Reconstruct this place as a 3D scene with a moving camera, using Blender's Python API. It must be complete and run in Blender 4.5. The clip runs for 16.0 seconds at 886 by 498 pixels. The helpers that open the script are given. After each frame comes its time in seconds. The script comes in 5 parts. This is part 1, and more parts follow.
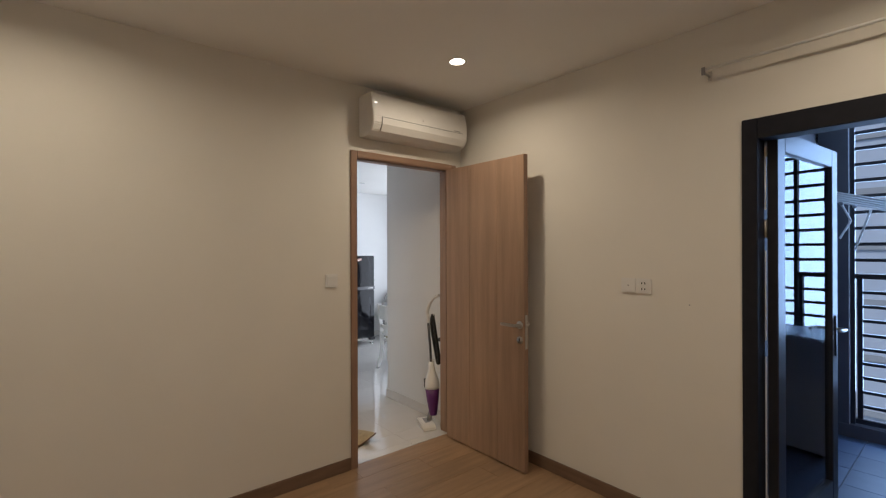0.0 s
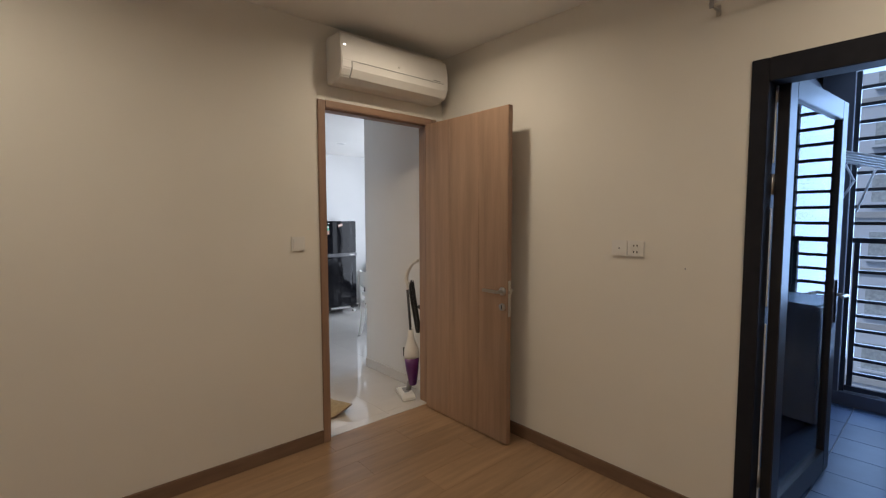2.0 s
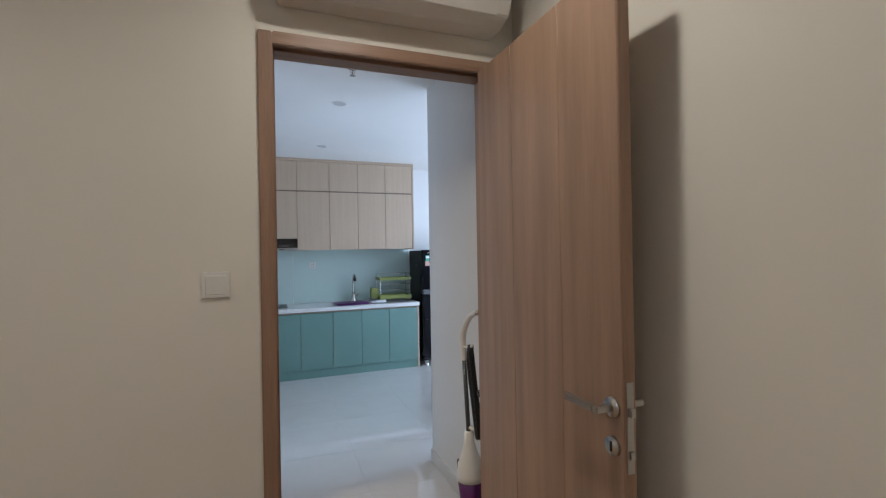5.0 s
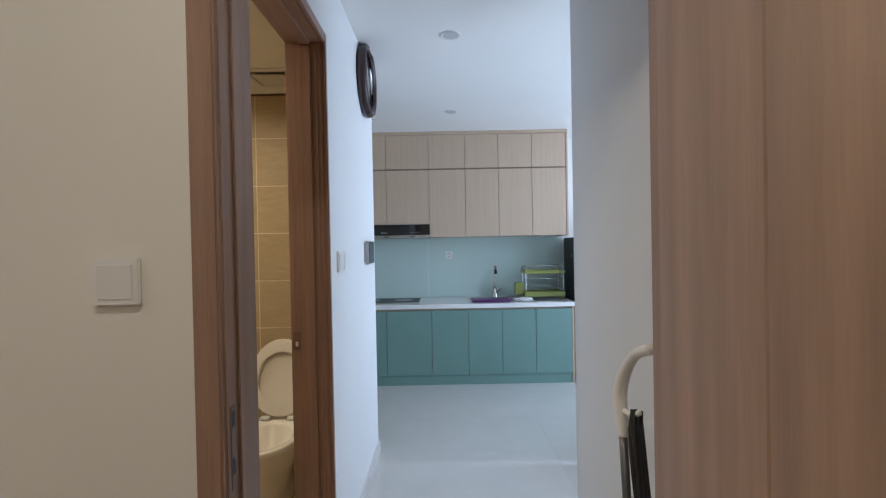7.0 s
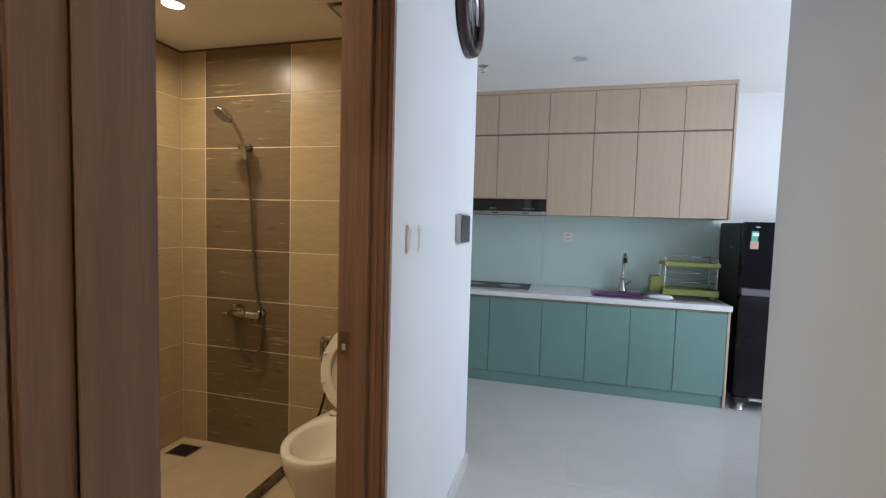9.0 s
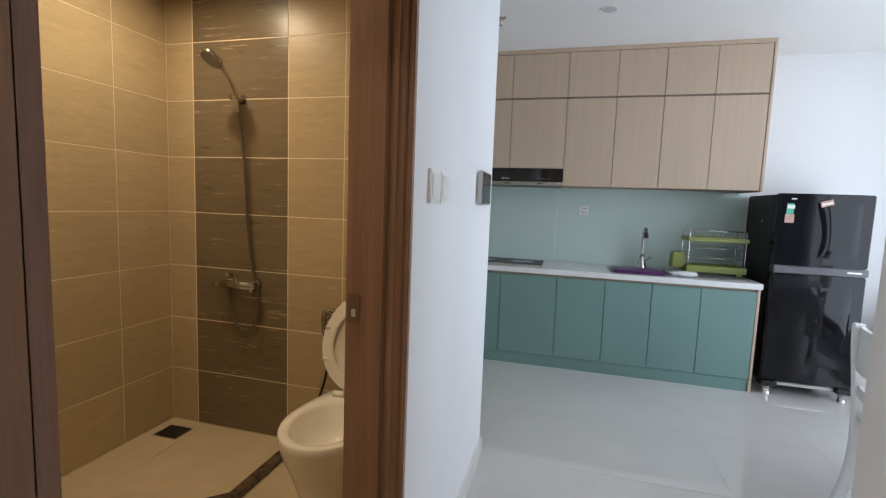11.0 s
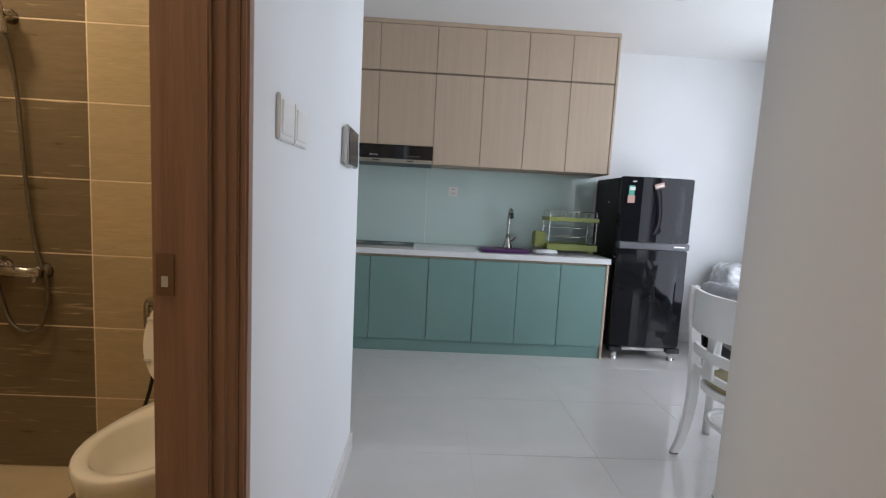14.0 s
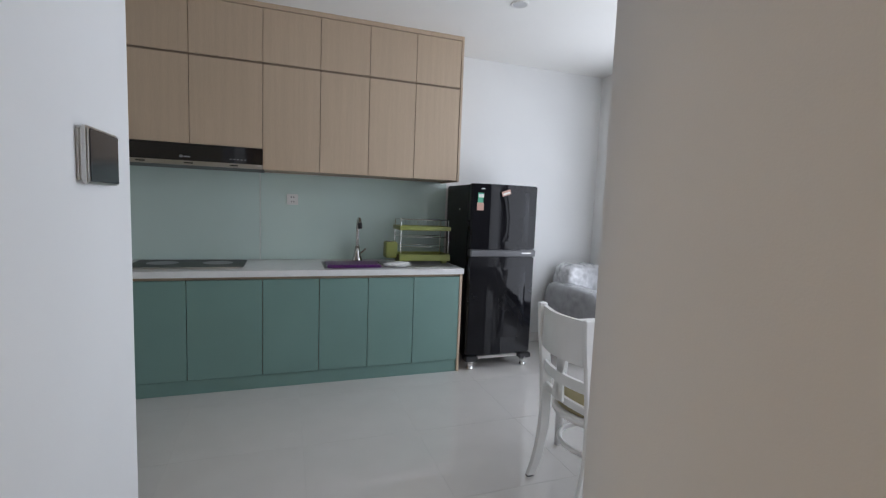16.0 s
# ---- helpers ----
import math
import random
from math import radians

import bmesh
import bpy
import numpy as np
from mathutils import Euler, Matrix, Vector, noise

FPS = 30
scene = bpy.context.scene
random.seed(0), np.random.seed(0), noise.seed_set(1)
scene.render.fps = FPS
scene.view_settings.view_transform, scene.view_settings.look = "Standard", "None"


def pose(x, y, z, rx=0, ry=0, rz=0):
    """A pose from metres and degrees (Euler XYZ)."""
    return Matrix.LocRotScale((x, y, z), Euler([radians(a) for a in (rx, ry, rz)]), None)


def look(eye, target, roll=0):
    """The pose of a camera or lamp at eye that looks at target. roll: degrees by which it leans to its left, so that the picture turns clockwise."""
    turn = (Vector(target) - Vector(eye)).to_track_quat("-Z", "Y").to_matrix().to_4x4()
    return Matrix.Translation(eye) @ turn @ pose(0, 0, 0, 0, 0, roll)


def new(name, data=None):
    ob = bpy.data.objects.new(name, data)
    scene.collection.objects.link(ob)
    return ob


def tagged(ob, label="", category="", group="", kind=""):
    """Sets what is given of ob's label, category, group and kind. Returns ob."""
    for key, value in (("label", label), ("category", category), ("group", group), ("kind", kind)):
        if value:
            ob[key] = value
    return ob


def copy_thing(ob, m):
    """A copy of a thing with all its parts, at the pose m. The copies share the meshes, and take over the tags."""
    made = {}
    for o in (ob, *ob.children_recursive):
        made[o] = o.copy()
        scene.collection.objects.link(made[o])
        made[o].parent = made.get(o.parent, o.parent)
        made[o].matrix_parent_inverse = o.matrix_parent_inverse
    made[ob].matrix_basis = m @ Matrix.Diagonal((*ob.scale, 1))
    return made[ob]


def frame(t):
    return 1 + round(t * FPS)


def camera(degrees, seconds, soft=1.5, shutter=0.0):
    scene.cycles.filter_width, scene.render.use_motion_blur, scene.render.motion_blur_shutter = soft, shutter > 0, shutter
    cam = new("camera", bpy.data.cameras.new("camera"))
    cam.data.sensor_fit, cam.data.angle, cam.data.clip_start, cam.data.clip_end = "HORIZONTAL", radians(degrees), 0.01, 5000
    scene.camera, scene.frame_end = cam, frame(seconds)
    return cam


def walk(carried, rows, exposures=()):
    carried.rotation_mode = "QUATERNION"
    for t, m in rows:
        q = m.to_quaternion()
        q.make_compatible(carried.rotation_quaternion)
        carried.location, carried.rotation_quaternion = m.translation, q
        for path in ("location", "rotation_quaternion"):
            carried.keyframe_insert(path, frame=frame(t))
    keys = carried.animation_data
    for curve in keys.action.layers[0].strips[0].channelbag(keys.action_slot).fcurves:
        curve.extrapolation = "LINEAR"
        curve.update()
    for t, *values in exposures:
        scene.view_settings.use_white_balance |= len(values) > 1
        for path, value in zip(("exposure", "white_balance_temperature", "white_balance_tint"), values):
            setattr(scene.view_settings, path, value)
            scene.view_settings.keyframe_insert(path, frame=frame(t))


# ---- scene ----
cam = camera(89.0, 16.0, soft=1.25)
PATH = [
    (0, (-1.494, -2.793, 1.512), (-0.214, -1.256, 1.513), -0.2),
    (0.5, (-1.53, -2.811, 1.516), (-0.276, -1.254, 1.459), 0.4),
    (1, (-1.539, -2.818, 1.515), (-0.271, -1.274, 1.424), 0.2),
    (1.5, (-1.458, -2.771, 1.497), (-0.163, -1.252, 1.371), 0.1),
    (2, (-1.287, -2.661, 1.463), (0.026, -1.159, 1.324), -0.1),
    (2.5, (-1.076, -2.483, 1.445), (0.24, -0.983, 1.32), -1.7),
    (3, (-0.854, -2.328, 1.436), (0.416, -0.786, 1.343), -2.7),
    (5.5, (0.196, -1.506, 1.39), (0.748, 0.416, 1.395), -0.6),
    (6, (0.325, -1.272, 1.371), (0.702, 0.692, 1.371), -0.8),
    (6.5, (0.436, -1.068, 1.39), (0.559, 0.928, 1.388), -1.2),
    (7, (0.461, -0.834, 1.361), (0.459, 1.166, 1.34), -1.1),
    (7.5, (0.442, -0.636, 1.392), (0.359, 1.362, 1.330), -0.7),
    (8, (0.447, -0.485, 1.357), (0.202, 1.498, 1.283), -0.8),
    (8.5, (0.488, -0.343, 1.381), (0.103, 1.617, 1.281), 0.8),
    (9, (0.487, -0.262, 1.355), (-0.030, 1.667, 1.232), 1.6),
    (11.5, (0.319, -0.001, 1.217), (-0.193, 1.922, 1.014), 2.4),
    (12, (0.302, 0.047, 1.188), (-0.259, 1.956, 0.985), 2.6),
    (12.5, (0.297, 0.057, 1.185), (-0.301, 1.951, 0.955), 2.4),
    (13, (0.280, 0.109, 1.145), (-0.200, 2.037, 0.911), 2.7),
    (13.5, (0.298, 0.119, 1.156), (0.061, 2.092, 0.927), 2.9),
    (14, (0.320, 0.147, 1.141), (0.390, 2.135, 0.938), 3.0),
    (14.5, (0.357, 0.175, 1.170), (0.664, 2.141, 0.973), 3.4),
    (15, (0.391, 0.202, 1.173), (0.842, 2.143, 1.000), 3.3),
    (15.5, (0.435, 0.285, 1.172), (0.999, 2.196, 1.001), 2.6),
    (16, (0.473, 0.436, 1.232), (1.132, 2.315, 1.045), 2.2),
]
walk(cam, [(t, look(eye, target, roll)) for t, eye, target, roll in PATH],
     [(0, -0.1, 6080, 11), (3, -0.14, 5950, 11), (5.5, 0.03, 5180, 8), (6.5, 0.12, 5250, 8), (8, 0.05, 5550, 9), (9, 0.05, 5800, 10), (12.5, 0.02, 6100, 11), (14, -0.10, 6150, 12), (15, -0.18, 6180, 12), (16, -0.37, 6300, 12)])

# ---- world, sun and lamps ----
world = bpy.data.worlds.new("sky")
scene.world = world
world.use_nodes = True
wn = world.node_tree
sky = wn.nodes.new("ShaderNodeTexSky")
sky.sky_type, sky.sun_disc = "NISHITA", False
sky.sun_elevation, sky.sun_rotation = radians(51), radians(300)
wn.nodes["Background"].inputs[1].default_value = 0.15
wn.links.new(sky.outputs[0], wn.nodes["Background"].inputs[0])

sun_data = bpy.data.lights.new("sun", "SUN")
sun_data.energy, sun_data.angle, sun_data.color = 1.8, radians(10), (1, 0.97, 0.92)
sun = new("sun", sun_data)
sun.matrix_world = look((0, 0, 20), (14, -8, 0))


def area_lamp(name, m, sx, sy, watts, color, spread=180):
    d = bpy.data.lights.new(name, "AREA")
    d.shape, d.size, d.size_y, d.energy, d.color, d.spread = "RECTANGLE", sx, sy, watts, color, radians(spread)
    o = new(name, d)
    o.matrix_world = m
    return o


# daylight standing in the openings of the facade
DAY = (0.87, 0.92, 1.0)
WARM = (1.0, 0.76, 0.47)
LAMP = (1.0, 0.815, 0.585)
area_lamp("window_daylight", look((3.24, 2.25, 1.3), (0, 2.25, 1.3)), 2.4, 2.1, 59, DAY)
area_lamp("living_daylight", look((3.24, -0.4, 1.3), (0, -0.4, 1.3)), 1.9, 2.1, 34, DAY)
area_lamp("loggia_daylight", look((3.60, -2.82, 1.4), (0, -2.82, 1.3)), 1.44, 2.2, 85, (0.38, 0.60, 1.0))
# the pair at y -2.75 is unseen, added to brighten the bedroom
BED_LAMPS = [(0.34, -0.734), (-1.65, -0.734), (0.34, -2.75), (-1.65, -2.75)]
for lx, ly in BED_LAMPS:
    area_lamp("downlight_glow", look((lx, ly, 2.642), (lx, ly, 0)), 0.08, 0.08, 6.9, LAMP, 165)
# the second one is unseen, added to fill the bathroom with light
BATH_LAMPS = [(-1.265, 1.441), (-0.70, 0.75)]
for lx, ly in BATH_LAMPS:
    area_lamp("downlight_glow", look((lx, ly, 2.285), (lx, ly, 0)), 0.08, 0.08, 8, WARM, 170)

# ---- materials ----
def make_mat(name, base, rough=0.5, metal=0.0, vary=0.06, scale=6.0, bump=0.0, bscale=120.0, stretch=(1, 1, 1),
             random_tint=0.0, coat=0.0, fine=0.0, rvary=0.0):
    """Principled surface with variation at two scales, fine relief and an optional tint for each piece."""
    m = bpy.data.materials.new(name)
    m.use_nodes = True
    nt = m.node_tree
    b = nt.nodes["Principled BSDF"]
    b.inputs["Roughness"].default_value, b.inputs["Metallic"].default_value = rough, metal
    b.inputs["Coat Weight"].default_value = coat
    geo = nt.nodes.new("ShaderNodeNewGeometry")
    mp = nt.nodes.new("ShaderNodeMapping")
    mp.inputs["Scale"].default_value = stretch
    nt.links.new(geo.outputs["Position"], mp.inputs[0])
    n1 = nt.nodes.new("ShaderNodeTexNoise")
    n1.inputs["Scale"].default_value, n1.inputs["Detail"].default_value = scale, 5
    n2 = nt.nodes.new("ShaderNodeTexNoise")
    n2.inputs["Scale"].default_value, n2.inputs["Detail"].default_value = bscale, 3
    nt.links.new(mp.outputs[0], n1.inputs[0])
    nt.links.new(mp.outputs[0], n2.inputs[0])
    if random_tint:
        info = nt.nodes.new("ShaderNodeObjectInfo")
        shift = nt.nodes.new("ShaderNodeVectorMath")
        shift.operation = "SCALE"
        comb = nt.nodes.new("ShaderNodeCombineXYZ")
        for k in range(3):
            nt.links.new(info.outputs["Random"], comb.inputs[k])
        nt.links.new(comb.outputs[0], shift.inputs[0])
        shift.inputs["Scale"].default_value = 37.0
        nt.links.new(shift.outputs[0], mp.inputs["Location"])
    mix = nt.nodes.new("ShaderNodeMix")
    mix.data_type = "RGBA"
    mix.inputs[6].default_value = (*[c * (1 - vary) for c in base], 1)
    mix.inputs[7].default_value = (*[min(1, c * (1 + vary)) for c in base], 1)
    ramp = nt.nodes.new("ShaderNodeMapRange")
    ramp.inputs[1].default_value, ramp.inputs[2].default_value = 0.3, 0.7
    nt.links.new(n1.outputs[0], ramp.inputs[0])
    nt.links.new(ramp.outputs[0], mix.inputs[0])
    out = mix.outputs[2]
    amounts = []
    if fine:
        amounts.append((n2.outputs[0], 1 - fine, 1 + fine))
    if random_tint:
        amounts.append((info.outputs["Random"], 1 - random_tint, 1 + random_tint))
    for src, lo, hi in amounts:
        mr = nt.nodes.new("ShaderNodeMapRange")
        mr.inputs[3].default_value, mr.inputs[4].default_value = lo, hi
        if src == n2.outputs[0]:
            mr.inputs[1].default_value, mr.inputs[2].default_value = 0.3, 0.7
        nt.links.new(src, mr.inputs[0])
        mul = nt.nodes.new("ShaderNodeVectorMath")
        mul.operation = "SCALE"
        nt.links.new(out, mul.inputs[0])
        nt.links.new(mr.outputs[0], mul.inputs["Scale"])
        out = mul.outputs[0]
    nt.links.new(out, b.inputs["Base Color"])
    if rvary:
        rr = nt.nodes.new("ShaderNodeMapRange")
        rr.inputs[3].default_value, rr.inputs[4].default_value = max(0.02, rough - rvary), rough + rvary
        nt.links.new(n1.outputs[0], rr.inputs[0])
        nt.links.new(rr.outputs[0], b.inputs["Roughness"])
    if bump:
        bp = nt.nodes.new("ShaderNodeBump")
        bp.inputs["Strength"].default_value, bp.inputs["Distance"].default_value = bump, 0.002
        nt.links.new(n2.outputs[0], bp.inputs["Height"])
        nt.links.new(bp.outputs[0], b.inputs["Normal"])
    return m


def glow_mat(name, color, strength):
    m = bpy.data.materials.new(name)
    m.use_nodes = True
    b = m.node_tree.nodes["Principled BSDF"]
    b.inputs["Base Color"].default_value = (*color, 1)
    b.inputs["Emission Color"].default_value = (*color, 1)
    b.inputs["Emission Strength"].default_value = strength
    return m


def glass_mat(name, color, rough=0.0, ior=1.5):
    """Thin pane: mostly clear, with a glossy skin whose weight follows Fresnel."""
    m = bpy.data.materials.new(name)
    m.use_nodes = True
    nt = m.node_tree
    nt.nodes.remove(nt.nodes["Principled BSDF"])
    clear = nt.nodes.new("ShaderNodeBsdfTransparent")
    clear.inputs[0].default_value = (*color, 1)
    gloss = nt.nodes.new("ShaderNodeBsdfGlossy")
    gloss.inputs["Roughness"].default_value = rough
    fr = nt.nodes.new("ShaderNodeFresnel")
    fr.inputs[0].default_value = ior
    mx = nt.nodes.new("ShaderNodeMixShader")
    nt.links.new(fr.outputs[0], mx.inputs[0])
    nt.links.new(clear.outputs[0], mx.inputs[1])
    nt.links.new(gloss.outputs[0], mx.inputs[2])
    nt.links.new(mx.outputs[0], nt.nodes["Material Output"].inputs[0])
    return m


M_CREAM = make_mat("cream_wall_paint", (0.79, 0.76, 0.69), 0.75, vary=0.025, scale=1.7, bump=0.10, bscale=260)
M_WHITE = make_mat("white_wall_paint", (0.78, 0.78, 0.77), 0.7, vary=0.02, scale=1.7, bump=0.10, bscale=260)
M_CEIL = make_mat("white_ceiling_paint", (0.85, 0.84, 0.81), 0.8, vary=0.02, scale=1.3, bump=0.06, bscale=200)
M_OAKDOOR = make_mat("oak_veneer_door", (0.35, 0.228, 0.153), 0.42, vary=0.17, scale=3.2, stretch=(6, 6, 0.32), bump=0.10, bscale=30, fine=0.05, rvary=0.06)
M_FRAME = make_mat("oak_veneer_frame", (0.315, 0.198, 0.133), 0.42, vary=0.14, scale=4, stretch=(10, 10, 0.5), bump=0.12, bscale=30, fine=0.07)
M_FRAMEH = make_mat("oak_veneer_head", (0.315, 0.198, 0.133), 0.42, vary=0.14, scale=4, stretch=(0.5, 10, 10), bump=0.12, bscale=30, fine=0.07)
M_WALNUT = make_mat("walnut_veneer_frame", (0.315, 0.188, 0.130), 0.42, vary=0.16, scale=4, stretch=(10, 10, 0.5), bump=0.12, bscale=30, fine=0.08)
M_WALNUTH = make_mat("walnut_veneer_head", (0.315, 0.188, 0.130), 0.42, vary=0.16, scale=4, stretch=(10, 0.5, 10), bump=0.12, bscale=30, fine=0.08)
M_PLANK = make_mat("oak_laminate_plank", (0.325, 0.208, 0.118), 0.32, vary=0.17, scale=3, stretch=(0.7, 9, 1), bump=0.08, bscale=30, random_tint=0.06, fine=0.07, rvary=0.06)
M_SUB = make_mat("dark_subfloor", (0.12, 0.08, 0.055), 0.8)
M_SKIRT = make_mat("brown_wood_skirting", (0.19, 0.12, 0.08), 0.45, vary=0.14, scale=4, stretch=(1, 1, 8), bump=0.08, bscale=40)
M_TILE = make_mat("polished_white_porcelain", (0.64, 0.615, 0.585), 0.055, vary=0.025, scale=5, random_tint=0.012, rvary=0.02, coat=0.7)
M_GROUT = make_mat("grey_grout", (0.58, 0.56, 0.53), 0.85, vary=0.1, scale=30)
M_WSKIRT = make_mat("pale_tile_skirting", (0.74, 0.72, 0.69), 0.18, vary=0.03, scale=8)
M_BTILE = make_mat("sand_wall_tile", (0.43, 0.34, 0.205), 0.36, vary=0.05, scale=4, stretch=(1.2, 1.2, 9), bump=0.15, bscale=16, random_tint=0.05, fine=0.05, rvary=0.07)
M_DTILE = make_mat("umber_wall_tile", (0.172, 0.132, 0.082), 0.30, vary=0.09, scale=4, stretch=(1.2, 1.2, 12), bump=0.2, bscale=14, random_tint=0.06, fine=0.07, rvary=0.07)


def add_streaks(mat, color, low, scale, stretch):
    """Short pale streaks mixed into the colour of a tile, along its length."""
    nt = mat.node_tree
    b = nt.nodes["Principled BSDF"]
    src = b.inputs["Base Color"].links[0].from_socket
    geo = nt.nodes.new("ShaderNodeNewGeometry")
    mp = nt.nodes.new("ShaderNodeMapping")
    mp.inputs["Scale"].default_value = stretch
    nt.links.new(geo.outputs["Position"], mp.inputs[0])
    nz = nt.nodes.new("ShaderNodeTexNoise")
    nz.inputs["Scale"].default_value, nz.inputs["Detail"].default_value = scale, 6
    nt.links.new(mp.outputs[0], nz.inputs[0])
    mr = nt.nodes.new("ShaderNodeMapRange")
    mr.inputs[1].default_value, mr.inputs[2].default_value, mr.inputs[4].default_value = low, low + 0.10, 0.75
    nt.links.new(nz.outputs[0], mr.inputs[0])
    mix = nt.nodes.new("ShaderNodeMix")
    mix.data_type = "RGBA"
    mix.inputs[7].default_value = (*color, 1)
    nt.links.new(mr.outputs[0], mix.inputs[0])
    nt.links.new(src, mix.inputs[6])
    nt.links.new(mix.outputs[2], b.inputs["Base Color"])


add_streaks(M_DTILE, (0.46, 0.37, 0.25), 0.64, 3.2, (1.7, 1.7, 22))
add_streaks(M_BTILE, (0.56, 0.46, 0.30), 0.66, 3.2, (1.5, 1.5, 20))
M_FGROUT = make_mat("sand_floor_grout", (0.47, 0.38, 0.25), 0.85, vary=0.08, scale=40)
M_BGROUT = make_mat("cream_grout", (0.72, 0.62, 0.46), 0.85, vary=0.08, scale=40)
M_BFLOOR = make_mat("sand_floor_tile", (0.52, 0.43, 0.29), 0.35, vary=0.07, scale=7, bump=0.1, bscale=90, random_tint=0.02)
M_STONE = make_mat("brown_marble", (0.10, 0.07, 0.05), 0.2, vary=0.5, scale=28, fine=0.2, bscale=90)
# dark brown of the strips that paint shade in narrow gaps
M_GAPSHADE = make_mat("dark_brown_gap_shade", (0.11, 0.077, 0.056), 0.7, vary=0.1, scale=20)
# rail brown is darkened to paint the shade between cabinet doors
M_RAIL = make_mat("brown_rail_in_shade", (0.19, 0.14, 0.10), 0.6, vary=0.1, scale=20)
M_DRAIN = make_mat("dull_grey_steel", (0.22, 0.215, 0.21), 0.34, 1.0, vary=0.1, scale=20)
M_OAKCAB = make_mat("pale_oak_laminate", (0.50, 0.385, 0.275), 0.5, vary=0.04, scale=4, stretch=(9, 9, 0.4), bump=0.05, bscale=60, fine=0.035)
M_CABIN = make_mat("cabinet_carcass_board", (0.42, 0.33, 0.24), 0.6)
M_GREEN = make_mat("sage_green_laminate", (0.170, 0.285, 0.258), 0.42, vary=0.03, scale=3, bump=0.03, bscale=200)
M_WORKTOP = make_mat("white_quartz", (0.78, 0.78, 0.77), 0.22, vary=0.03, scale=18, fine=0.03, bscale=160)
M_SPLASH = make_mat("pale_aqua_back_painted_glass", (0.565, 0.69, 0.645), 0.06, vary=0.015, scale=2, coat=0.0)
M_BLACK = make_mat("black_glossy_glass", (0.010, 0.010, 0.012), 0.08, vary=0.1, coat=0.4)
M_BLACKP = make_mat("black_plastic", (0.014, 0.014, 0.015), 0.4, vary=0.15, scale=20)
M_FRIDGE = make_mat("black_gloss_lacquer", (0.008, 0.008, 0.010), 0.06, vary=0.2, scale=3)
M_FRIDGE.node_tree.nodes["Principled BSDF"].inputs["Specular IOR Level"].default_value = 0.26
M_FRSIDE = make_mat("black_enamel_side", (0.010, 0.010, 0.012), 0.3, vary=0.2, scale=3)
M_FRSIDE.node_tree.nodes["Principled BSDF"].inputs["Specular IOR Level"].default_value = 0.2
M_STEEL = make_mat("brushed_steel", (0.55, 0.54, 0.52), 0.3, 1.0, vary=0.06, scale=20, stretch=(1, 12, 12))
M_CHROME = make_mat("chrome", (0.75, 0.75, 0.74), 0.09, 1.0, vary=0.04)
M_SEALANT = make_mat("pale_pink_edge_strip", (0.50, 0.42, 0.38), 0.5, vary=0.05)
M_HOB = make_mat("black_ceramic_glass", (0.012, 0.012, 0.013), 0.30, vary=0.1)
M_HOB.node_tree.nodes["Principled BSDF"].inputs["Specular IOR Level"].default_value = 0.06
M_BRONZE = make_mat("aged_bronze", (0.23, 0.15, 0.105), 0.4, 0.6)
M_HOSE = make_mat("dull_steel_hose", (0.20, 0.182, 0.155), 0.38, 0.9, vary=0.1, scale=60)
M_BCHROME = make_mat("smoky_chrome", (0.50, 0.485, 0.46), 0.14, 1.0, vary=0.05)
M_BAND = make_mat("dark_grey_trim", (0.10, 0.10, 0.105), 0.3, 0.3, vary=0.05)
M_TUBE = make_mat("dark_grey_lacquer", (0.10, 0.10, 0.105), 0.3, 0.3, vary=0.05)
M_WASHER = make_mat("pale_blue_enamel", (0.42, 0.48, 0.58), 0.35, vary=0.05)
M_GREYPL = make_mat("grey_plastic", (0.28, 0.28, 0.29), 0.4, vary=0.05)
M_WPLAST = make_mat("white_plastic", (0.78, 0.77, 0.74), 0.35, vary=0.02, scale=10)
M_WPLAST2 = make_mat("white_plastic_shade", (0.62, 0.61, 0.58), 0.4, vary=0.02, scale=10)
M_CERAM = make_mat("white_glazed_ceramic", (0.80, 0.77, 0.70), 0.1, vary=0.02, coat=0.5)
M_WATER = make_mat("still_bowl_water", (0.45, 0.44, 0.40), 0.02)
M_PURPLE = make_mat("purple_plastic", (0.10, 0.014, 0.13), 0.35, vary=0.12, scale=30)
M_LIME = make_mat("lime_green_plastic", (0.27, 0.30, 0.075), 0.35, vary=0.05, scale=15)
M_CLEARP = make_mat("milky_plastic_wrap", (0.75, 0.76, 0.76), 0.18, vary=0.08, scale=30, bump=0.4, bscale=40)
M_MAT = make_mat("beige_woven_mat", (0.40, 0.32, 0.20), 0.95, vary=0.15, scale=40, bump=0.6, bscale=220, fine=0.15)
M_DARKMETAL = make_mat("charcoal_powder_coated_metal", (0.028, 0.028, 0.033), 0.32, vary=0.1, scale=20, bump=0.05)
M_JAMBMETAL = make_mat("matt_charcoal_aluminium", (0.019, 0.020, 0.026), 0.6, vary=0.1, scale=20, bump=0.05)
M_JAMBMETAL.node_tree.nodes["Principled BSDF"].inputs["Specular IOR Level"].default_value = 0.12
M_CHARWALL = make_mat("charcoal_rendered_wall", (0.125, 0.122, 0.135), 0.8, vary=0.08, scale=3, bump=0.15, bscale=160)
M_LTILE = make_mat("slate_blue_floor_tile", (0.085, 0.12, 0.20), 0.45, vary=0.1, scale=6, bump=0.1, random_tint=0.05)
M_CHAIR = make_mat("white_lacquered_wood", (0.78, 0.77, 0.75), 0.32, vary=0.03, scale=8, bump=0.04)
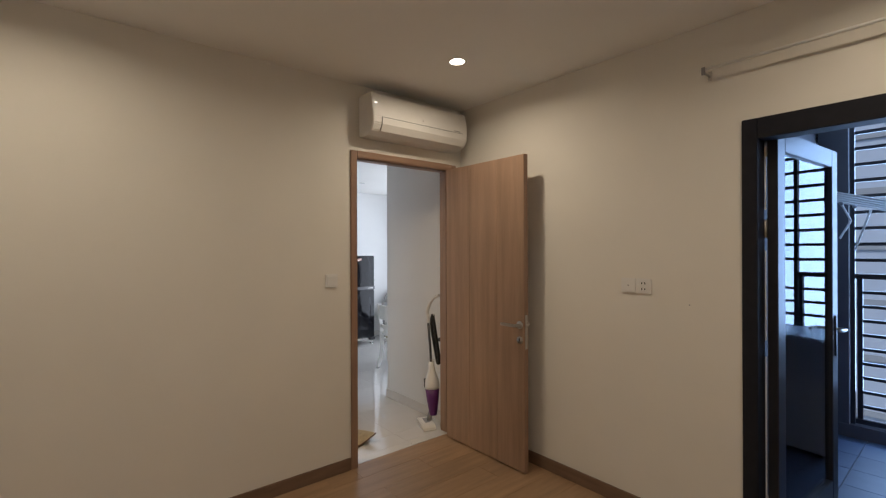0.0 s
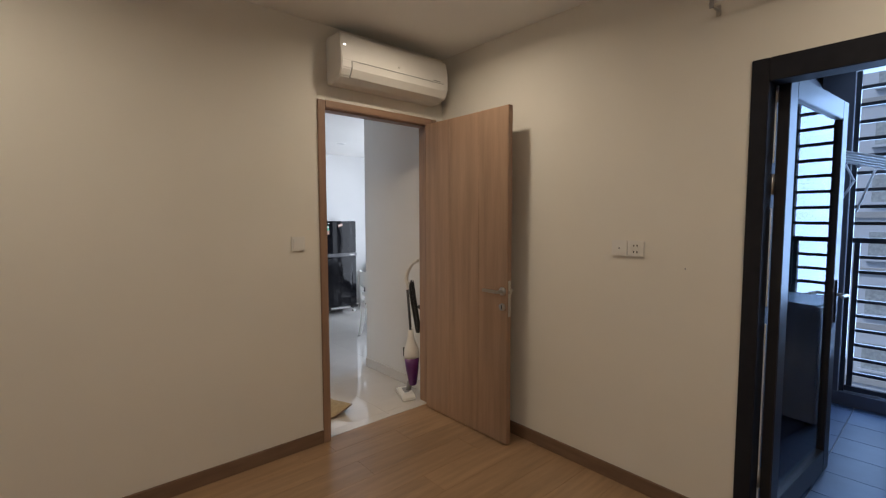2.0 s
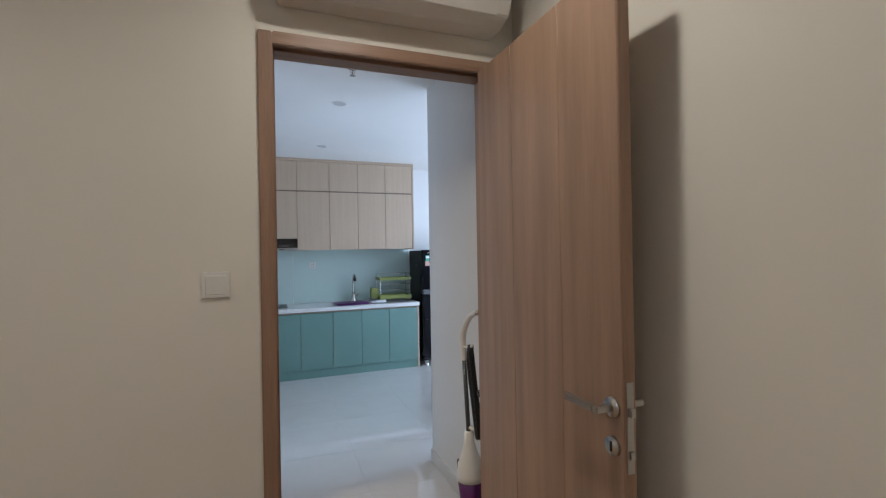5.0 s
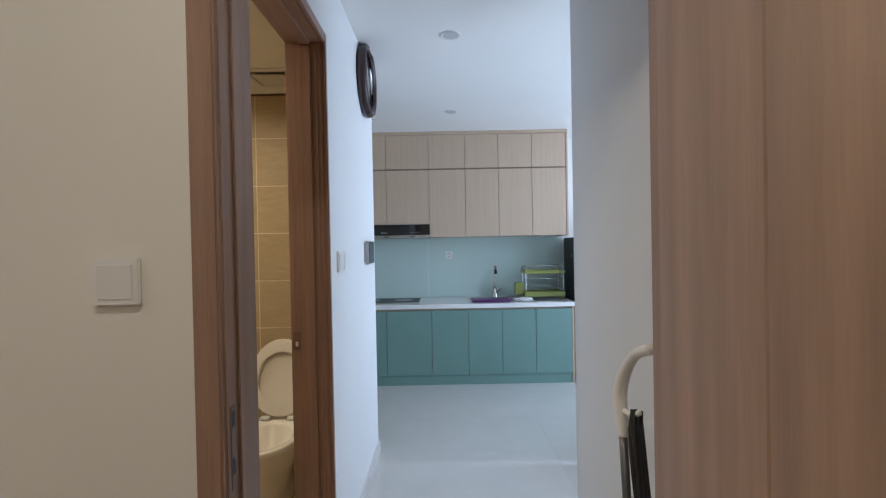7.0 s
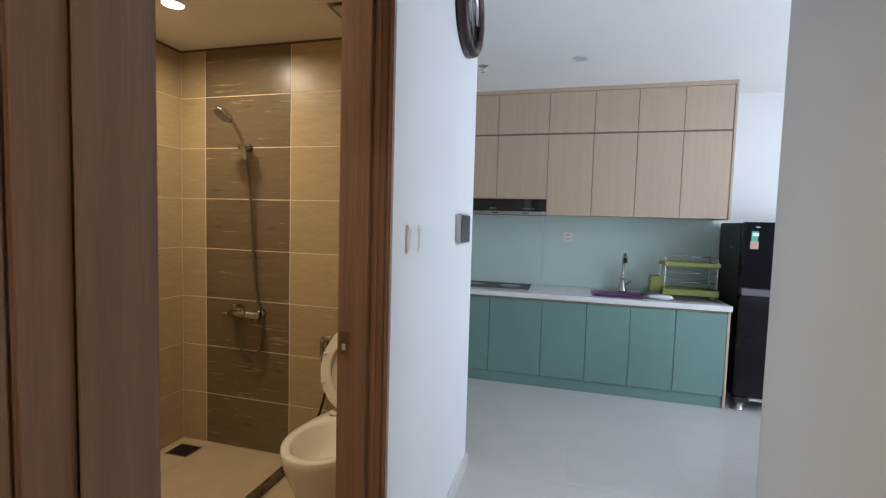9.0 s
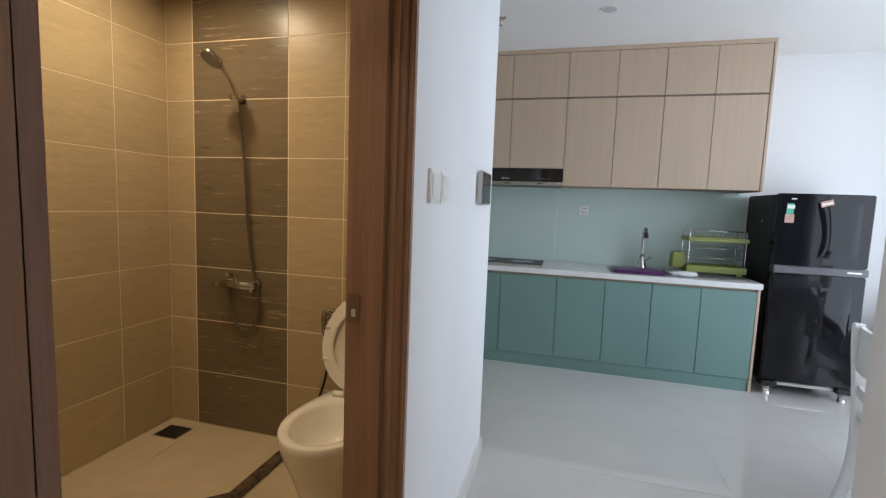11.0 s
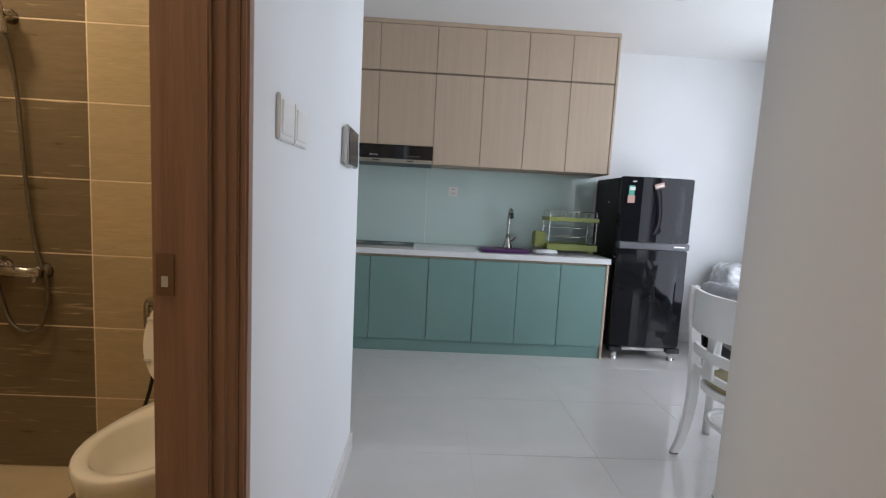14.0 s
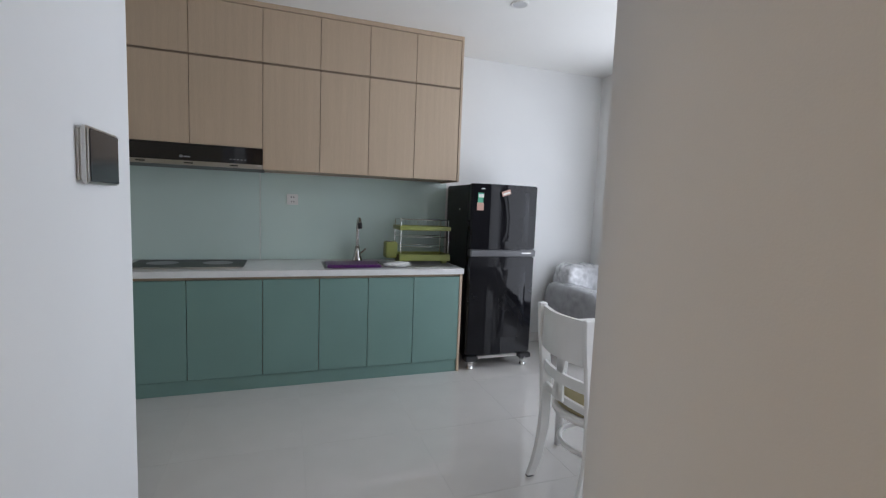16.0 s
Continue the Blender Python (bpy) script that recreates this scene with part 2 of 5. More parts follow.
M_SEAT = make_mat("olive_vinyl_pad", (0.32, 0.27, 0.14), 0.55, vary=0.06, scale=20, bump=0.2)
M_SOFA = make_mat("grey_sofa_fabric", (0.52, 0.52, 0.53), 0.9, vary=0.1, scale=30, bump=0.4, bscale=300)
M_WRAP = make_mat("plastic_film_over_grey_fabric", (0.40, 0.40, 0.41), 0.2, vary=0.12, scale=14, bump=0.7, bscale=30, coat=0.6)
M_WRAPB = make_mat("crinkled_milky_plastic_film", (0.62, 0.62, 0.63), 0.16, vary=0.22, scale=22, bump=1.0, bscale=34, coat=0.8)
M_GLASS = glass_mat("clear_glass", (0.91, 0.95, 0.97))
M_MIRRORGLASS = glass_mat("clock_glass", (0.95, 0.95, 0.95))
M_LAMPON = glow_mat("lit_diffuser", (1.0, 0.86, 0.66), 14)
M_LAMPOFF = make_mat("unlit_diffuser", (0.52, 0.53, 0.53), 0.35)
M_LED = glow_mat("indicator_light", (1.0, 0.9, 0.75), 3)
M_SCREEN = make_mat("dark_screen", (0.03, 0.032, 0.036), 0.15)
M_CLOCKF = make_mat("clock_face_paper", (0.75, 0.75, 0.74), 0.6)
M_CLOCKR = make_mat("dark_brown_clock_rim", (0.035, 0.018, 0.018), 0.25, vary=0.2)
M_PAPERG = make_mat("green_printed_card", (0.10, 0.42, 0.27), 0.6)
M_PAPERP = make_mat("pink_printed_card", (0.55, 0.33, 0.26), 0.6)
M_FACADE = make_mat("pale_tower_render", (0.42, 0.49, 0.60), 0.85, vary=0.06, scale=0.4, bump=0.1)
M_FACADEG = make_mat("grey_tower_render", (0.30, 0.33, 0.37), 0.85, vary=0.06, scale=0.4)
M_TOWERGLASS = make_mat("pale_window_glass", (0.28, 0.33, 0.38), 0.3, vary=0.2)
M_GROUND = make_mat("asphalt_ground", (0.06, 0.06, 0.06), 0.9, vary=0.2, scale=0.3)


# ---- mesh helpers ----
def add_box(bm, x0, x1, y0, y1, z0, z1):
    vs = [bm.verts.new((x, y, z)) for x in (x0, x1) for y in (y0, y1) for z in (z0, z1)]
    for f in ((0, 1, 3, 2), (4, 6, 7, 5), (0, 4, 5, 1), (2, 3, 7, 6), (0, 2, 6, 4), (1, 5, 7, 3)):
        bm.faces.new([vs[i] for i in f])


def bevelled(bm, width, segs=2):
    if width > 0:
        bmesh.ops.bevel(bm, geom=list(bm.edges), offset=width, segments=segs, affect="EDGES", clamp_overlap=True)
    return bm


def finish(name, bm, material, parent=None, smooth=False):
    bmesh.ops.recalc_face_normals(bm, faces=bm.faces)
    me = bpy.data.meshes.new(name)
    bm.to_mesh(me)
    bm.free()
    me.materials.append(material)
    if smooth:
        me.polygons.foreach_set("use_smooth", [True] * len(me.polygons))
    o = new(name, me)
    if parent:
        o.parent = parent
    return o


def part(name, bm, material, parent, label="", smooth=False):
    o = finish(name, bm, material, parent, smooth)
    return tagged(o, label) if label else o


def thing(name, label, category, group="", loc=(0, 0, 0), rz=0, kind=""):
    o = new(name)
    o.empty_display_size = 0.1
    o.matrix_world = pose(*loc, 0, 0, rz)
    return tagged(o, label, category, group, kind)


def slab(name, boxes, material, bevel=0.0, parent=None, label="", kind="structure"):
    """A piece of the setting made of butted boxes."""
    bm = bmesh.new()
    for b in boxes:
        add_box(bm, *b)
    if bevel:
        bevelled(bm, bevel)
    o = finish(name, bm, material, parent)
    return tagged(o, label, "" if parent else name.split("_")[0], "", "" if parent else kind)


def boxp(name, parent, material, b, bevel=0.003, label="", segs=2):
    bm = bmesh.new()
    add_box(bm, *b)
    bevelled(bm, bevel, segs)
    return part(name, bm, material, parent, label)


def tube_bm(points, radius, sides=10, closed=False, bm=None, radii=None):
    """A round tube along a line of points."""
    bm = bm or bmesh.new()
    pts = [Vector(p) for p in points]
    n = len(pts)
    rings = []
    side = None
    for i, p in enumerate(pts):
        a = pts[(i - 1) % n] if closed or i > 0 else p
        c = pts[(i + 1) % n] if closed or i < n - 1 else p
        d = (c - a).normalized()
        if side is None:
            side = d.orthogonal().normalized()
        side = (side - d * side.dot(d)).normalized()
        up = d.cross(side)
        r = radii[i] if radii else radius
        rings.append([bm.verts.new(p + (side * math.cos(2 * math.pi * k / sides) + up * math.sin(2 * math.pi * k / sides)) * r) for k in range(sides)])
    for i in range(n if closed else n - 1):
        r0, r1 = rings[i], rings[(i + 1) % n]
        for k in range(sides):
            bm.faces.new((r0[k], r0[(k + 1) % sides], r1[(k + 1) % sides], r1[k]))
    if not closed:
        bm.faces.new(rings[0][::-1])
        bm.faces.new(rings[-1])
    return bm


def smooth_line(points, steps=6):
    """Points of a smooth line through the given ones."""
    p = [Vector(points[0])] + [Vector(q) for q in points] + [Vector(points[-1])]
    out = []
    for i in range(1, len(p) - 2):
        for s in range(steps):
            t = s / steps
            out.append(0.5 * (2 * p[i] + (p[i + 1] - p[i - 1]) * t + (2 * p[i - 1] - 5 * p[i] + 4 * p[i + 1] - p[i + 2]) * t * t
                              + (3 * p[i] - p[i - 1] - 3 * p[i + 1] + p[i + 2]) * t ** 3))
    return out + [p[-2]]


def lathe_bm(profile, steps=28, bm=None, sx=1.0, sy=1.0):
    """A turned body round z from (radius, height) pairs."""
    bm = bm or bmesh.new()
    rings = []
    for r, z in profile:
        rings.append([bm.verts.new((r * sx * math.cos(2 * math.pi * k / steps), r * sy * math.sin(2 * math.pi * k / steps), z)) for k in range(steps)])
    for a, b in zip(rings, rings[1:]):
        for k in range(steps):
            bm.faces.new((a[k], a[(k + 1) % steps], b[(k + 1) % steps], b[k]))
    if profile[0][0] > 1e-5:
        bm.faces.new(rings[0][::-1])
    if profile[-1][0] > 1e-5:
        bm.faces.new(rings[-1])
    bmesh.ops.remove_doubles(bm, verts=bm.verts, dist=1e-6)
    return bm


def extrude_profile(points, a0, a1, axis="x"):
    """A prism: an outline of (u, v) pairs drawn out along one axis."""
    bm = bmesh.new()
    def place(u, v, a):
        return (a, u, v) if axis == "x" else ((u, a, v) if axis == "y" else (u, v, a))
    r0 = [bm.verts.new(place(u, v, a0)) for u, v in points]
    r1 = [bm.verts.new(place(u, v, a1)) for u, v in points]
    n = len(points)
    for k in range(n):
        bm.faces.new((r0[k], r0[(k + 1) % n], r1[(k + 1) % n], r1[k]))
    bm.faces.new(r0[::-1])
    bm.faces.new(r1)
    return bm


def move_bm(bm, m):
    bmesh.ops.transform(bm, matrix=m, verts=bm.verts)
    return bm


# ---- the shell ----
XL, XR = 0.01, 1.03
YB = 1.93            # tiled face of the bathroom's far wall
YK = 4.08            # kitchen back wall
ZB, ZC, ZK, ZL = 2.66, 2.30, 2.487, 2.56

slab("wall_door", [(-2.6, 0.004, 0, 0.12, 0, ZB), (0.961, XR, 0, 0.12, 0, ZB), (0.004, 0.961, 0, 0.12, 2.196, ZB)], M_CREAM,
     label="cream painted bedroom wall with a doorway")
slab("wall_bedroom_right", [(XR, 1.15, -2.045, 0.12, 0, ZB), (XR, 1.15, -4.2, -3.06, 0, ZB), (XR, 1.15, -3.06, -2.045, 2.128, ZB)], M_CREAM,
     label="cream painted bedroom wall beside the loggia door")
slab("wall_bedroom_left", [(-2.72, -2.6, -4.2, 0.12, 0, ZB)], M_CREAM, label="cream painted bedroom side wall")
slab("wall_bedroom_back", [(-2.6, XR, -4.2, -4.08, 0, ZB)], M_CREAM, label="cream painted bedroom back wall")
slab("wall_corridor_left", [(-0.10, XL, 0.12, 0.128, 0, ZK), (-0.10, XL, 0.938, 2.11, 0, ZK), (-0.10, XL, 0.128, 0.938, 2.178, ZK)], M_WHITE, 
     label="white painted corridor wall with the bathroom doorway")
slab("wall_corridor_right", [(XR, 1.15, 0.12, 1.135, 0, ZK)], M_WHITE, label="white painted corridor wall ending at the living room")
slab("wall_bath_back", [(-1.84, -0.10, YB + 0.0012, 2.11, -0.14, ZK)], M_BGROUT, label="grouted wall behind the bathroom tiles")
slab("wall_bath_left", [(-1.84, -1.7112, 0.12, YB + 0.0012, -0.14, ZK)], M_BGROUT, label="grouted bathroom side wall")
slab("wall_kitchen_back", [(-1.42, 3.5, YK, 4.2, 0, ZK)], M_WHITE, label="white painted kitchen wall")
slab("wall_kitchen_left", [(-1.42, -1.30, 2.11, YK, 0, ZK)], M_WHITE, label="white painted kitchen end wall")
slab("wall_facade", [(3.27, 3.5, 3.80, YK, 0, ZK), (3.27, 3.5, 0.80, 3.80, 2.42, ZK), (3.27, 3.5, 0.60, 0.80, 0, ZK),
                     (3.27, 3.5, -1.35, 0.60, 2.42, ZK), (3.27, 3.5, -1.90, -1.35, 0, ZK)], M_WHITE, label="white painted living room wall with tall windows")
slab("wall_loggia_north", [(1.15, 3.35, -1.90, -1.78, 0, ZL)], M_CHARWALL, label="charcoal rendered loggia side wall")
slab("wall_loggia_facade", [(3.35, 3.5, -2.09, -1.90, 0, ZL), (3.35, 3.5, -3.7, -2.09, 0, 0.09)], M_CHARWALL,
     label="charcoal rendered loggia parapet and pier")
slab("wall_loggia_south", [(1.15, 3.5, -3.82, -3.7, 0, ZL)], M_CHARWALL, label="charcoal rendered loggia end wall")
slab("wall_loggia_inner", [(1.15, 1.158, -2.03, -1.90, 0, ZL), (1.15, 1.158, -3.7, -3.07, 0, ZL)], M_CHARWALL, label="charcoal render beside the loggia door")
slab("ceiling_bedroom", [(-2.72, 1.15, -4.2, 0.12, ZB, ZB + 0.12)], M_CEIL, label="white painted bedroom ceiling")
slab("ceiling_bathroom", [(-1.7112, -0.10, 0.12, YB + 0.0012, ZC, ZC + 0.1)], M_CEIL, label="white painted low bathroom ceiling")
slab("ceiling_kitchen", [(-1.42, 3.5, 2.11, 4.2, ZK, ZK + 0.12), (-0.10, 3.5, 0.12, 2.11, ZK, ZK + 0.12), (1.15, 3.5, -1.9, 0.12, ZK, ZK + 0.12)], M_CEIL,
     label="white painted living and kitchen ceiling")
slab("ceiling_loggia", [(1.15, 3.5, -3.82, -1.9, ZL, ZL + 0.12)], M_CEIL, label="white loggia ceiling")

# no gap is cut here: thin dark strips paint the shadow line
slab("trim_bathroom", [(-1.7088, -0.1085, YB - 0.0016, YB - 0.0002, ZC - 0.013, ZC - 0.0005), (-1.7098, -1.709, 0.131, YB - 0.002, ZC - 0.013, ZC - 0.0005)], M_GAPSHADE, label="dark strip drawn as the shadow line under the bathroom ceiling")

# floors: beds under the pieces
floor_wood = slab("floor_bedroom", [(-2.6, XR, -4.08, 0.035, -0.12, -0.012)], M_SUB, label="oak laminate plank floor")
floor_tile = slab("floor_living", [(-1.30, 3.35, 2.11, YK, -0.12, -0.0012), (XL, 3.35, 0.12, 2.11, -0.12, -0.0012), (1.15, 3.35, -1.78, 0.12, -0.12, -0.0012),
                                   (0.004, 0.961, 0.035, 0.12, -0.12, -0.0012)], M_GROUT, label="polished white porcelain tile floor")
floor_bath = slab("floor_bathroom", [(-1.7112, XL, 0.12, YB + 0.0012, -0.14, -0.0115)], M_FGROUT, label="sand coloured bathroom tile floor")
floor_loggia = slab("floor_loggia", [(XR, 3.35, -3.7, -1.90, -0.14, -0.022)], M_GROUT, label="slate blue loggia tile floor")

# skirtings
slab("baseboard_bedroom", [(-2.6, -0.002, -0.014, 0, 0, 0.083), (0.967, XR - 0.0145, -0.014, 0, 0, 0.083), (XR - 0.014, XR, -2.04, -0.014, 0, 0.083),
                           (-2.6, -2.586, -4.08, -0.014, 0, 0.083)], M_SKIRT, 0.002, label="brown wooden skirting board")
slab("baseboard_corridor", [(XL, XL + 0.011, 0.945, 2.11, 0, 0.083), (-0.10, XL + 0.011, 2.11, 2.121, 0, 0.083), (XR - 0.011, XR, 0.13, 1.135, 0, 0.083),
                            (XR - 0.011, 1.161, 1.135, 1.146, 0, 0.083), (2.36, 3.35, YK - 0.011, YK, 0, 0.083)], M_WSKIRT, 0.002, label="pale tile skirting")


# ---- doors and frames ----
def bedroom_door_frame():
    f = thing("door_frame", "oak veneered door frame round the open bedroom doorway", "door frame", kind="structure")
    for name, x0, x1 in (("left_casing", 0.0, 0.05), ("right_casing", 0.915, 0.965)):
        boxp(name, f, M_FRAME, (x0, x1, -0.014, 0.0, 0, 2.1985), 0.004)
    boxp("head_casing", f, M_FRAMEH, (0.0505, 0.9145, -0.0135, 0.0, 2.15, 2.2), 0.004)
    for name, x0, x1 in (("left_jamb", 0.0045, 0.052), ("right_jamb", 0.917, 0.9605)):
        boxp(name, f, M_FRAME, (x0, x1, 0.0005, 0.132, 0, 2.19), 0.003)
    boxp("head_jamb", f, M_FRAMEH, (0.0525, 0.9165, 0.0005, 0.132, 2.166, 2.19), 0.003)
    for name, x0, x1 in (("left_stop", 0.0525, 0.0575), ("right_stop", 0.905, 0.9165)):
        boxp(name, f, M_FRAME, (x0, x1, 0.046, 0.131, 0, 2.153), 0.003)
    boxp("head_stop", f, M_FRAMEH, (0.0525, 0.9165, 0.046, 0.131, 2.1535, 2.1655), 0.003)
    strike = boxp("strike_plate", f, M_BRONZE, (0.052, 0.0535, 0.014, 0.034, 0.90, 1.06), 0.0006, "bronze strike plate")
    for z in (0.93, 1.02):
        boxp("strike_hole", strike, M_BLACKP, (0.0535, 0.0542, 0.018, 0.030, z, z + 0.03), 0.0005)


def lever_handle(parent, x, y, z, out, tip):
    """A lever on a round rose; out: the way it stands off the leaf (-1 or 1 in x); tip: the lever's way in y."""
    h = part("door_handle", tube_bm([(x, y, z), (x + out * 0.008, y, z)], 0.026, 24), M_STEEL, parent, "satin steel lever handle", True)
    line = [(x + out * 0.006, y, z), (x + out * 0.048, y, z), (x + out * 0.055, y + tip * 0.012, z), (x + out * 0.055, y + tip * 0.125, z)]
    bm = bmesh.new()
    add_box(bm, min(x, x + out * 0.06), max(x, x + out * 0.06), y - 0.009, y + 0.009, z - 0.009, z + 0.009)
    add_box(bm, min(x + out * 0.045, x + out * 0.060), max(x + out * 0.045, x + out * 0.060), min(y + tip * 0.009, y + tip * 0.128), max(y + tip * 0.009, y + tip * 0.128), z - 0.010, z + 0.010)
    bevelled(bm, 0.003)
    part("lever", bm, M_STEEL, h)
    return h


def bedroom_door():
    d = thing("door", "oak veneered flush door with grooves, standing open", "door", loc=(0.852, -0.016, 0.008))
    # local: hinge at the origin, leaf towards -y, its seen face at x = 0
    bm = bmesh.new()
    edges = [0.0, 0.272, 0.556, 0.806]
    for a, b in zip(edges, edges[1:]):
        add_box(bm, 0.0, 0.038, -b + 0.0004, -a - 0.0004, 0, 2.142)
    bevelled(bm, 0.003, 1)
    add_box(bm, 0.0035, 0.0345, -0.803, -0.003, 0.004, 2.138)
    leaf = part("leaf", bm, M_OAKDOOR, d)
    boxp("edge_strip", leaf, M_FRAME, (0.001, 0.037, -0.8085, -0.8062, 0.0, 2.142), 0.0008)
    lever_handle(d, 0.0, -0.770, 0.990, -1, 1)
    lever_handle(d, 0.038, -0.770, 0.990, 1, 1)
    lock = part("lock_cylinder", tube_bm([(0, -0.770, 0.890), (-0.009, -0.770, 0.890)], 0.024, 24), M_STEEL, d, "satin steel keyhole rose", True)
    boxp("keyhole", lock, M_BLACKP, (-0.0105, -0.0085, -0.774, -0.766, 0.877, 0.903), 0.0005)
    lock2 = part("lock_cylinder", tube_bm([(0.038, -0.770, 0.890), (0.047, -0.770, 0.890)], 0.024, 24), M_STEEL, d, "", True)
    boxp("thumb_turn", lock2, M_STEEL, (0.046, 0.066, -0.774, -0.766, 0.875, 0.905), 0.002)
    plate = boxp("latch_plate", d, M_STEEL, (0.008, 0.030, -0.8105, -0.8086, 0.83, 1.06), 0.0006, "steel latch plate")
    boxp("latch_bolt", plate, M_STEEL, (0.012, 0.026, -0.822, -0.8106, 0.975, 0.997), 0.001)
    boxp("dead_bolt", plate, M_STEEL, (0.012, 0.026, -0.818, -0.8106, 0.868, 0.888), 0.001)
    for z in (0.25, 1.0, 1.85):
        part("hinge", tube_bm([(0.044, 0.004, z), (0.044, 0.004, z + 0.1)], 0.006, 10), M_STEEL, d, "", True)


def bath_door_frame():
    f = thing("bathroom_door_frame", "walnut veneered frame round the open bathroom doorway", "door frame", kind="structure")
    ya, yb = 0.170, 0.893
    for name, y0, y1 in (("left_casing", 0.133, ya - 0.002), ("right_casing", yb + 0.002, 0.918)):
        boxp(name, f, M_WALNUT, (XL + 0.0005, XL + 0.014, y0, y1, 0, 2.18), 0.004)
    boxp("head_casing", f, M_WALNUTH, (XL + 0.0005, XL + 0.0135, ya - 0.0015, yb + 0.0015, 2.138, 2.18), 0.004)
    for name, y0, y1 in (("left_jamb", 0.1285, ya), ("right_jamb", yb, 0.9375)):
        boxp(name, f, M_WALNUT, (-0.130, XL, y0, y1, 0, 2.177), 0.003)
    boxp("head_jamb", f, M_WALNUTH, (-0.130, XL, ya + 0.0005, yb - 0.0005, 2.140, 2.177), 0.003)
    for name, y0, y1 in (("left_stop", ya + 0.0005, ya + 0.011), ("right_stop", yb - 0.011, yb - 0.0005)):
        boxp(name, f, M_WALNUT, (-0.072, -0.030, y0, y1, 0, 2.128), 0.004)
        boxp(name + "_bead", f, M_WALNUT, (-0.022, -0.006, y0 + (0 if y0 < 0.5 else 0.005), y1 - (0.005 if y0 < 0.5 else 0), 0, 2.128), 0.003)
    boxp("head_stop", f, M_WALNUTH, (-0.072, -0.030, ya + 0.0115, yb - 0.0115, 2.128, 2.1395), 0.003)
    s = boxp("strike_plate", f, M_BRONZE, (-0.122, -0.092, yb - 0.0022, yb - 0.0002, 0.965, 1.035), 0.0008, "bronze strike plate")
    boxp("strike_hole", s, M_WPLAST2, (-0.113, -0.102, yb - 0.0030, yb - 0.0021, 0.980, 0.998), 0.0004)
    boxp("threshold", f, M_STONE, (-0.130, XL + 0.004, ya + 0.0005, yb - 0.0005, -0.015, 0.003), 0.002, "brown marble threshold")
    # solid dark strip paints the shade between casing and edge strip
    boxp("gap_shade_strip", f, M_GAPSHADE, (XL + 0.0005, XL + 0.004, 0.9183, 0.9245, 0, 2.18), 0, "dark strip drawn as the shaded gap beside the casing")
    boxp("caulk_bead", f, M_SEALANT, (XL + 0.0005, XL + 0.007, 0.9247, 0.937, 0, 2.18), 0.002, "pale edge strip")


bedroom_door_frame()
bedroom_door()
bath_door_frame()


def loggia_door_frame():
    f = thing("loggia_door_frame", "charcoal aluminium frame of the loggia doorway", "door frame", kind="structure")
    boxp("left_jamb", f, M_JAMBMETAL, (XR - 0.012, 1.13, -2.105, -2.0405, 0, 2.13), 0.003)
    boxp("right_jamb", f, M_JAMBMETAL, (XR - 0.012, 1.13, -3.06, -2.995, 0, 2.13), 0.003)
    boxp("head", f, M_JAMBMETAL, (XR - 0.012, 1.13, -2.9945, -2.1055, 2.033, 2.13), 0.003)
    boxp("sill", f, M_JAMBMETAL, (XR - 0.012, 1.13, -2.9945, -2.1055, -0.02, 0.028), 0.003)
    # white strips paint the daylight that shows through the hinge gap
    boxp("gap_light_strip", f, M_WPLAST, (1.1305, 1.140, -2.1095, -2.1045, 0.03, 0.98), 0.0008, "pale strip drawn as daylight through the hinge gap")
    boxp("gap_light_strip", f, M_WPLAST, (1.1305, 1.140, -2.1095, -2.1045, 1.06, 1.50), 0.0008)
    boxp("gap_light_strip", f, M_WPLAST, (1.1305, 1.140, -2.1095, -2.1045, 1.70, 2.06), 0.0008)


def loggia_door():
    d = thing("loggia_door", "charcoal aluminium glazed door, open to the loggia", "door", loc=(1.142, -2.112, 0.012), rz=-4.5)
    # local: leaf along +x from the hinge, its faces in y
    w, h = 0.92, 2.075
    boxp("hinge_stile", d, M_DARKMETAL, (0, 0.095, -0.045, 0, 0, h), 0.003)
    boxp("lock_stile", d, M_DARKMETAL, (w - 0.095, w, -0.045, 0, 0, h), 0.003)
    boxp("top_rail", d, M_DARKMETAL, (0.0955, w - 0.0955, -0.045, 0, h - 0.10, h), 0.003)
    boxp("bottom_rail", d, M_DARKMETAL, (0.0955, w - 0.0955, -0.045, 0, 0, 0.13), 0.003)
    g = boxp("pane", d, M_GLASS, (0.0955, w - 0.0955, -0.026, -0.020, 0.13, h - 0.10), 0, "clear glass pane")
    g.visible_shadow = False
    for sgn, y in ((-1, -0.045), (1, 0.0)):
        p = boxp("handle_plate", d, M_BLACKP, (w - 0.065, w - 0.03, min(y, y + sgn * 0.008), max(y, y + sgn * 0.008), 0.86, 1.10), 0.003, "black handle plate")
        bm = tube_bm(smooth_line([(w - 0.047, y + sgn * 0.006, 1.02), (w - 0.047, y + sgn * 0.045, 1.02), (w - 0.07, y + sgn * 0.052, 1.02), (w - 0.165, y + sgn * 0.05, 1.025)], 4), 0.009, 8)
        part("lever", bm, M_STEEL, p, "satin steel lever", True)
    for z in (0.2, 1.55, 1.95):
        part("hinge", tube_bm([(-0.006, 0.006, z), (-0.006, 0.006, z + 0.09)], 0.009, 10), M_STEEL, d, "steel hinge", True)


loggia_door_frame()
loggia_door()


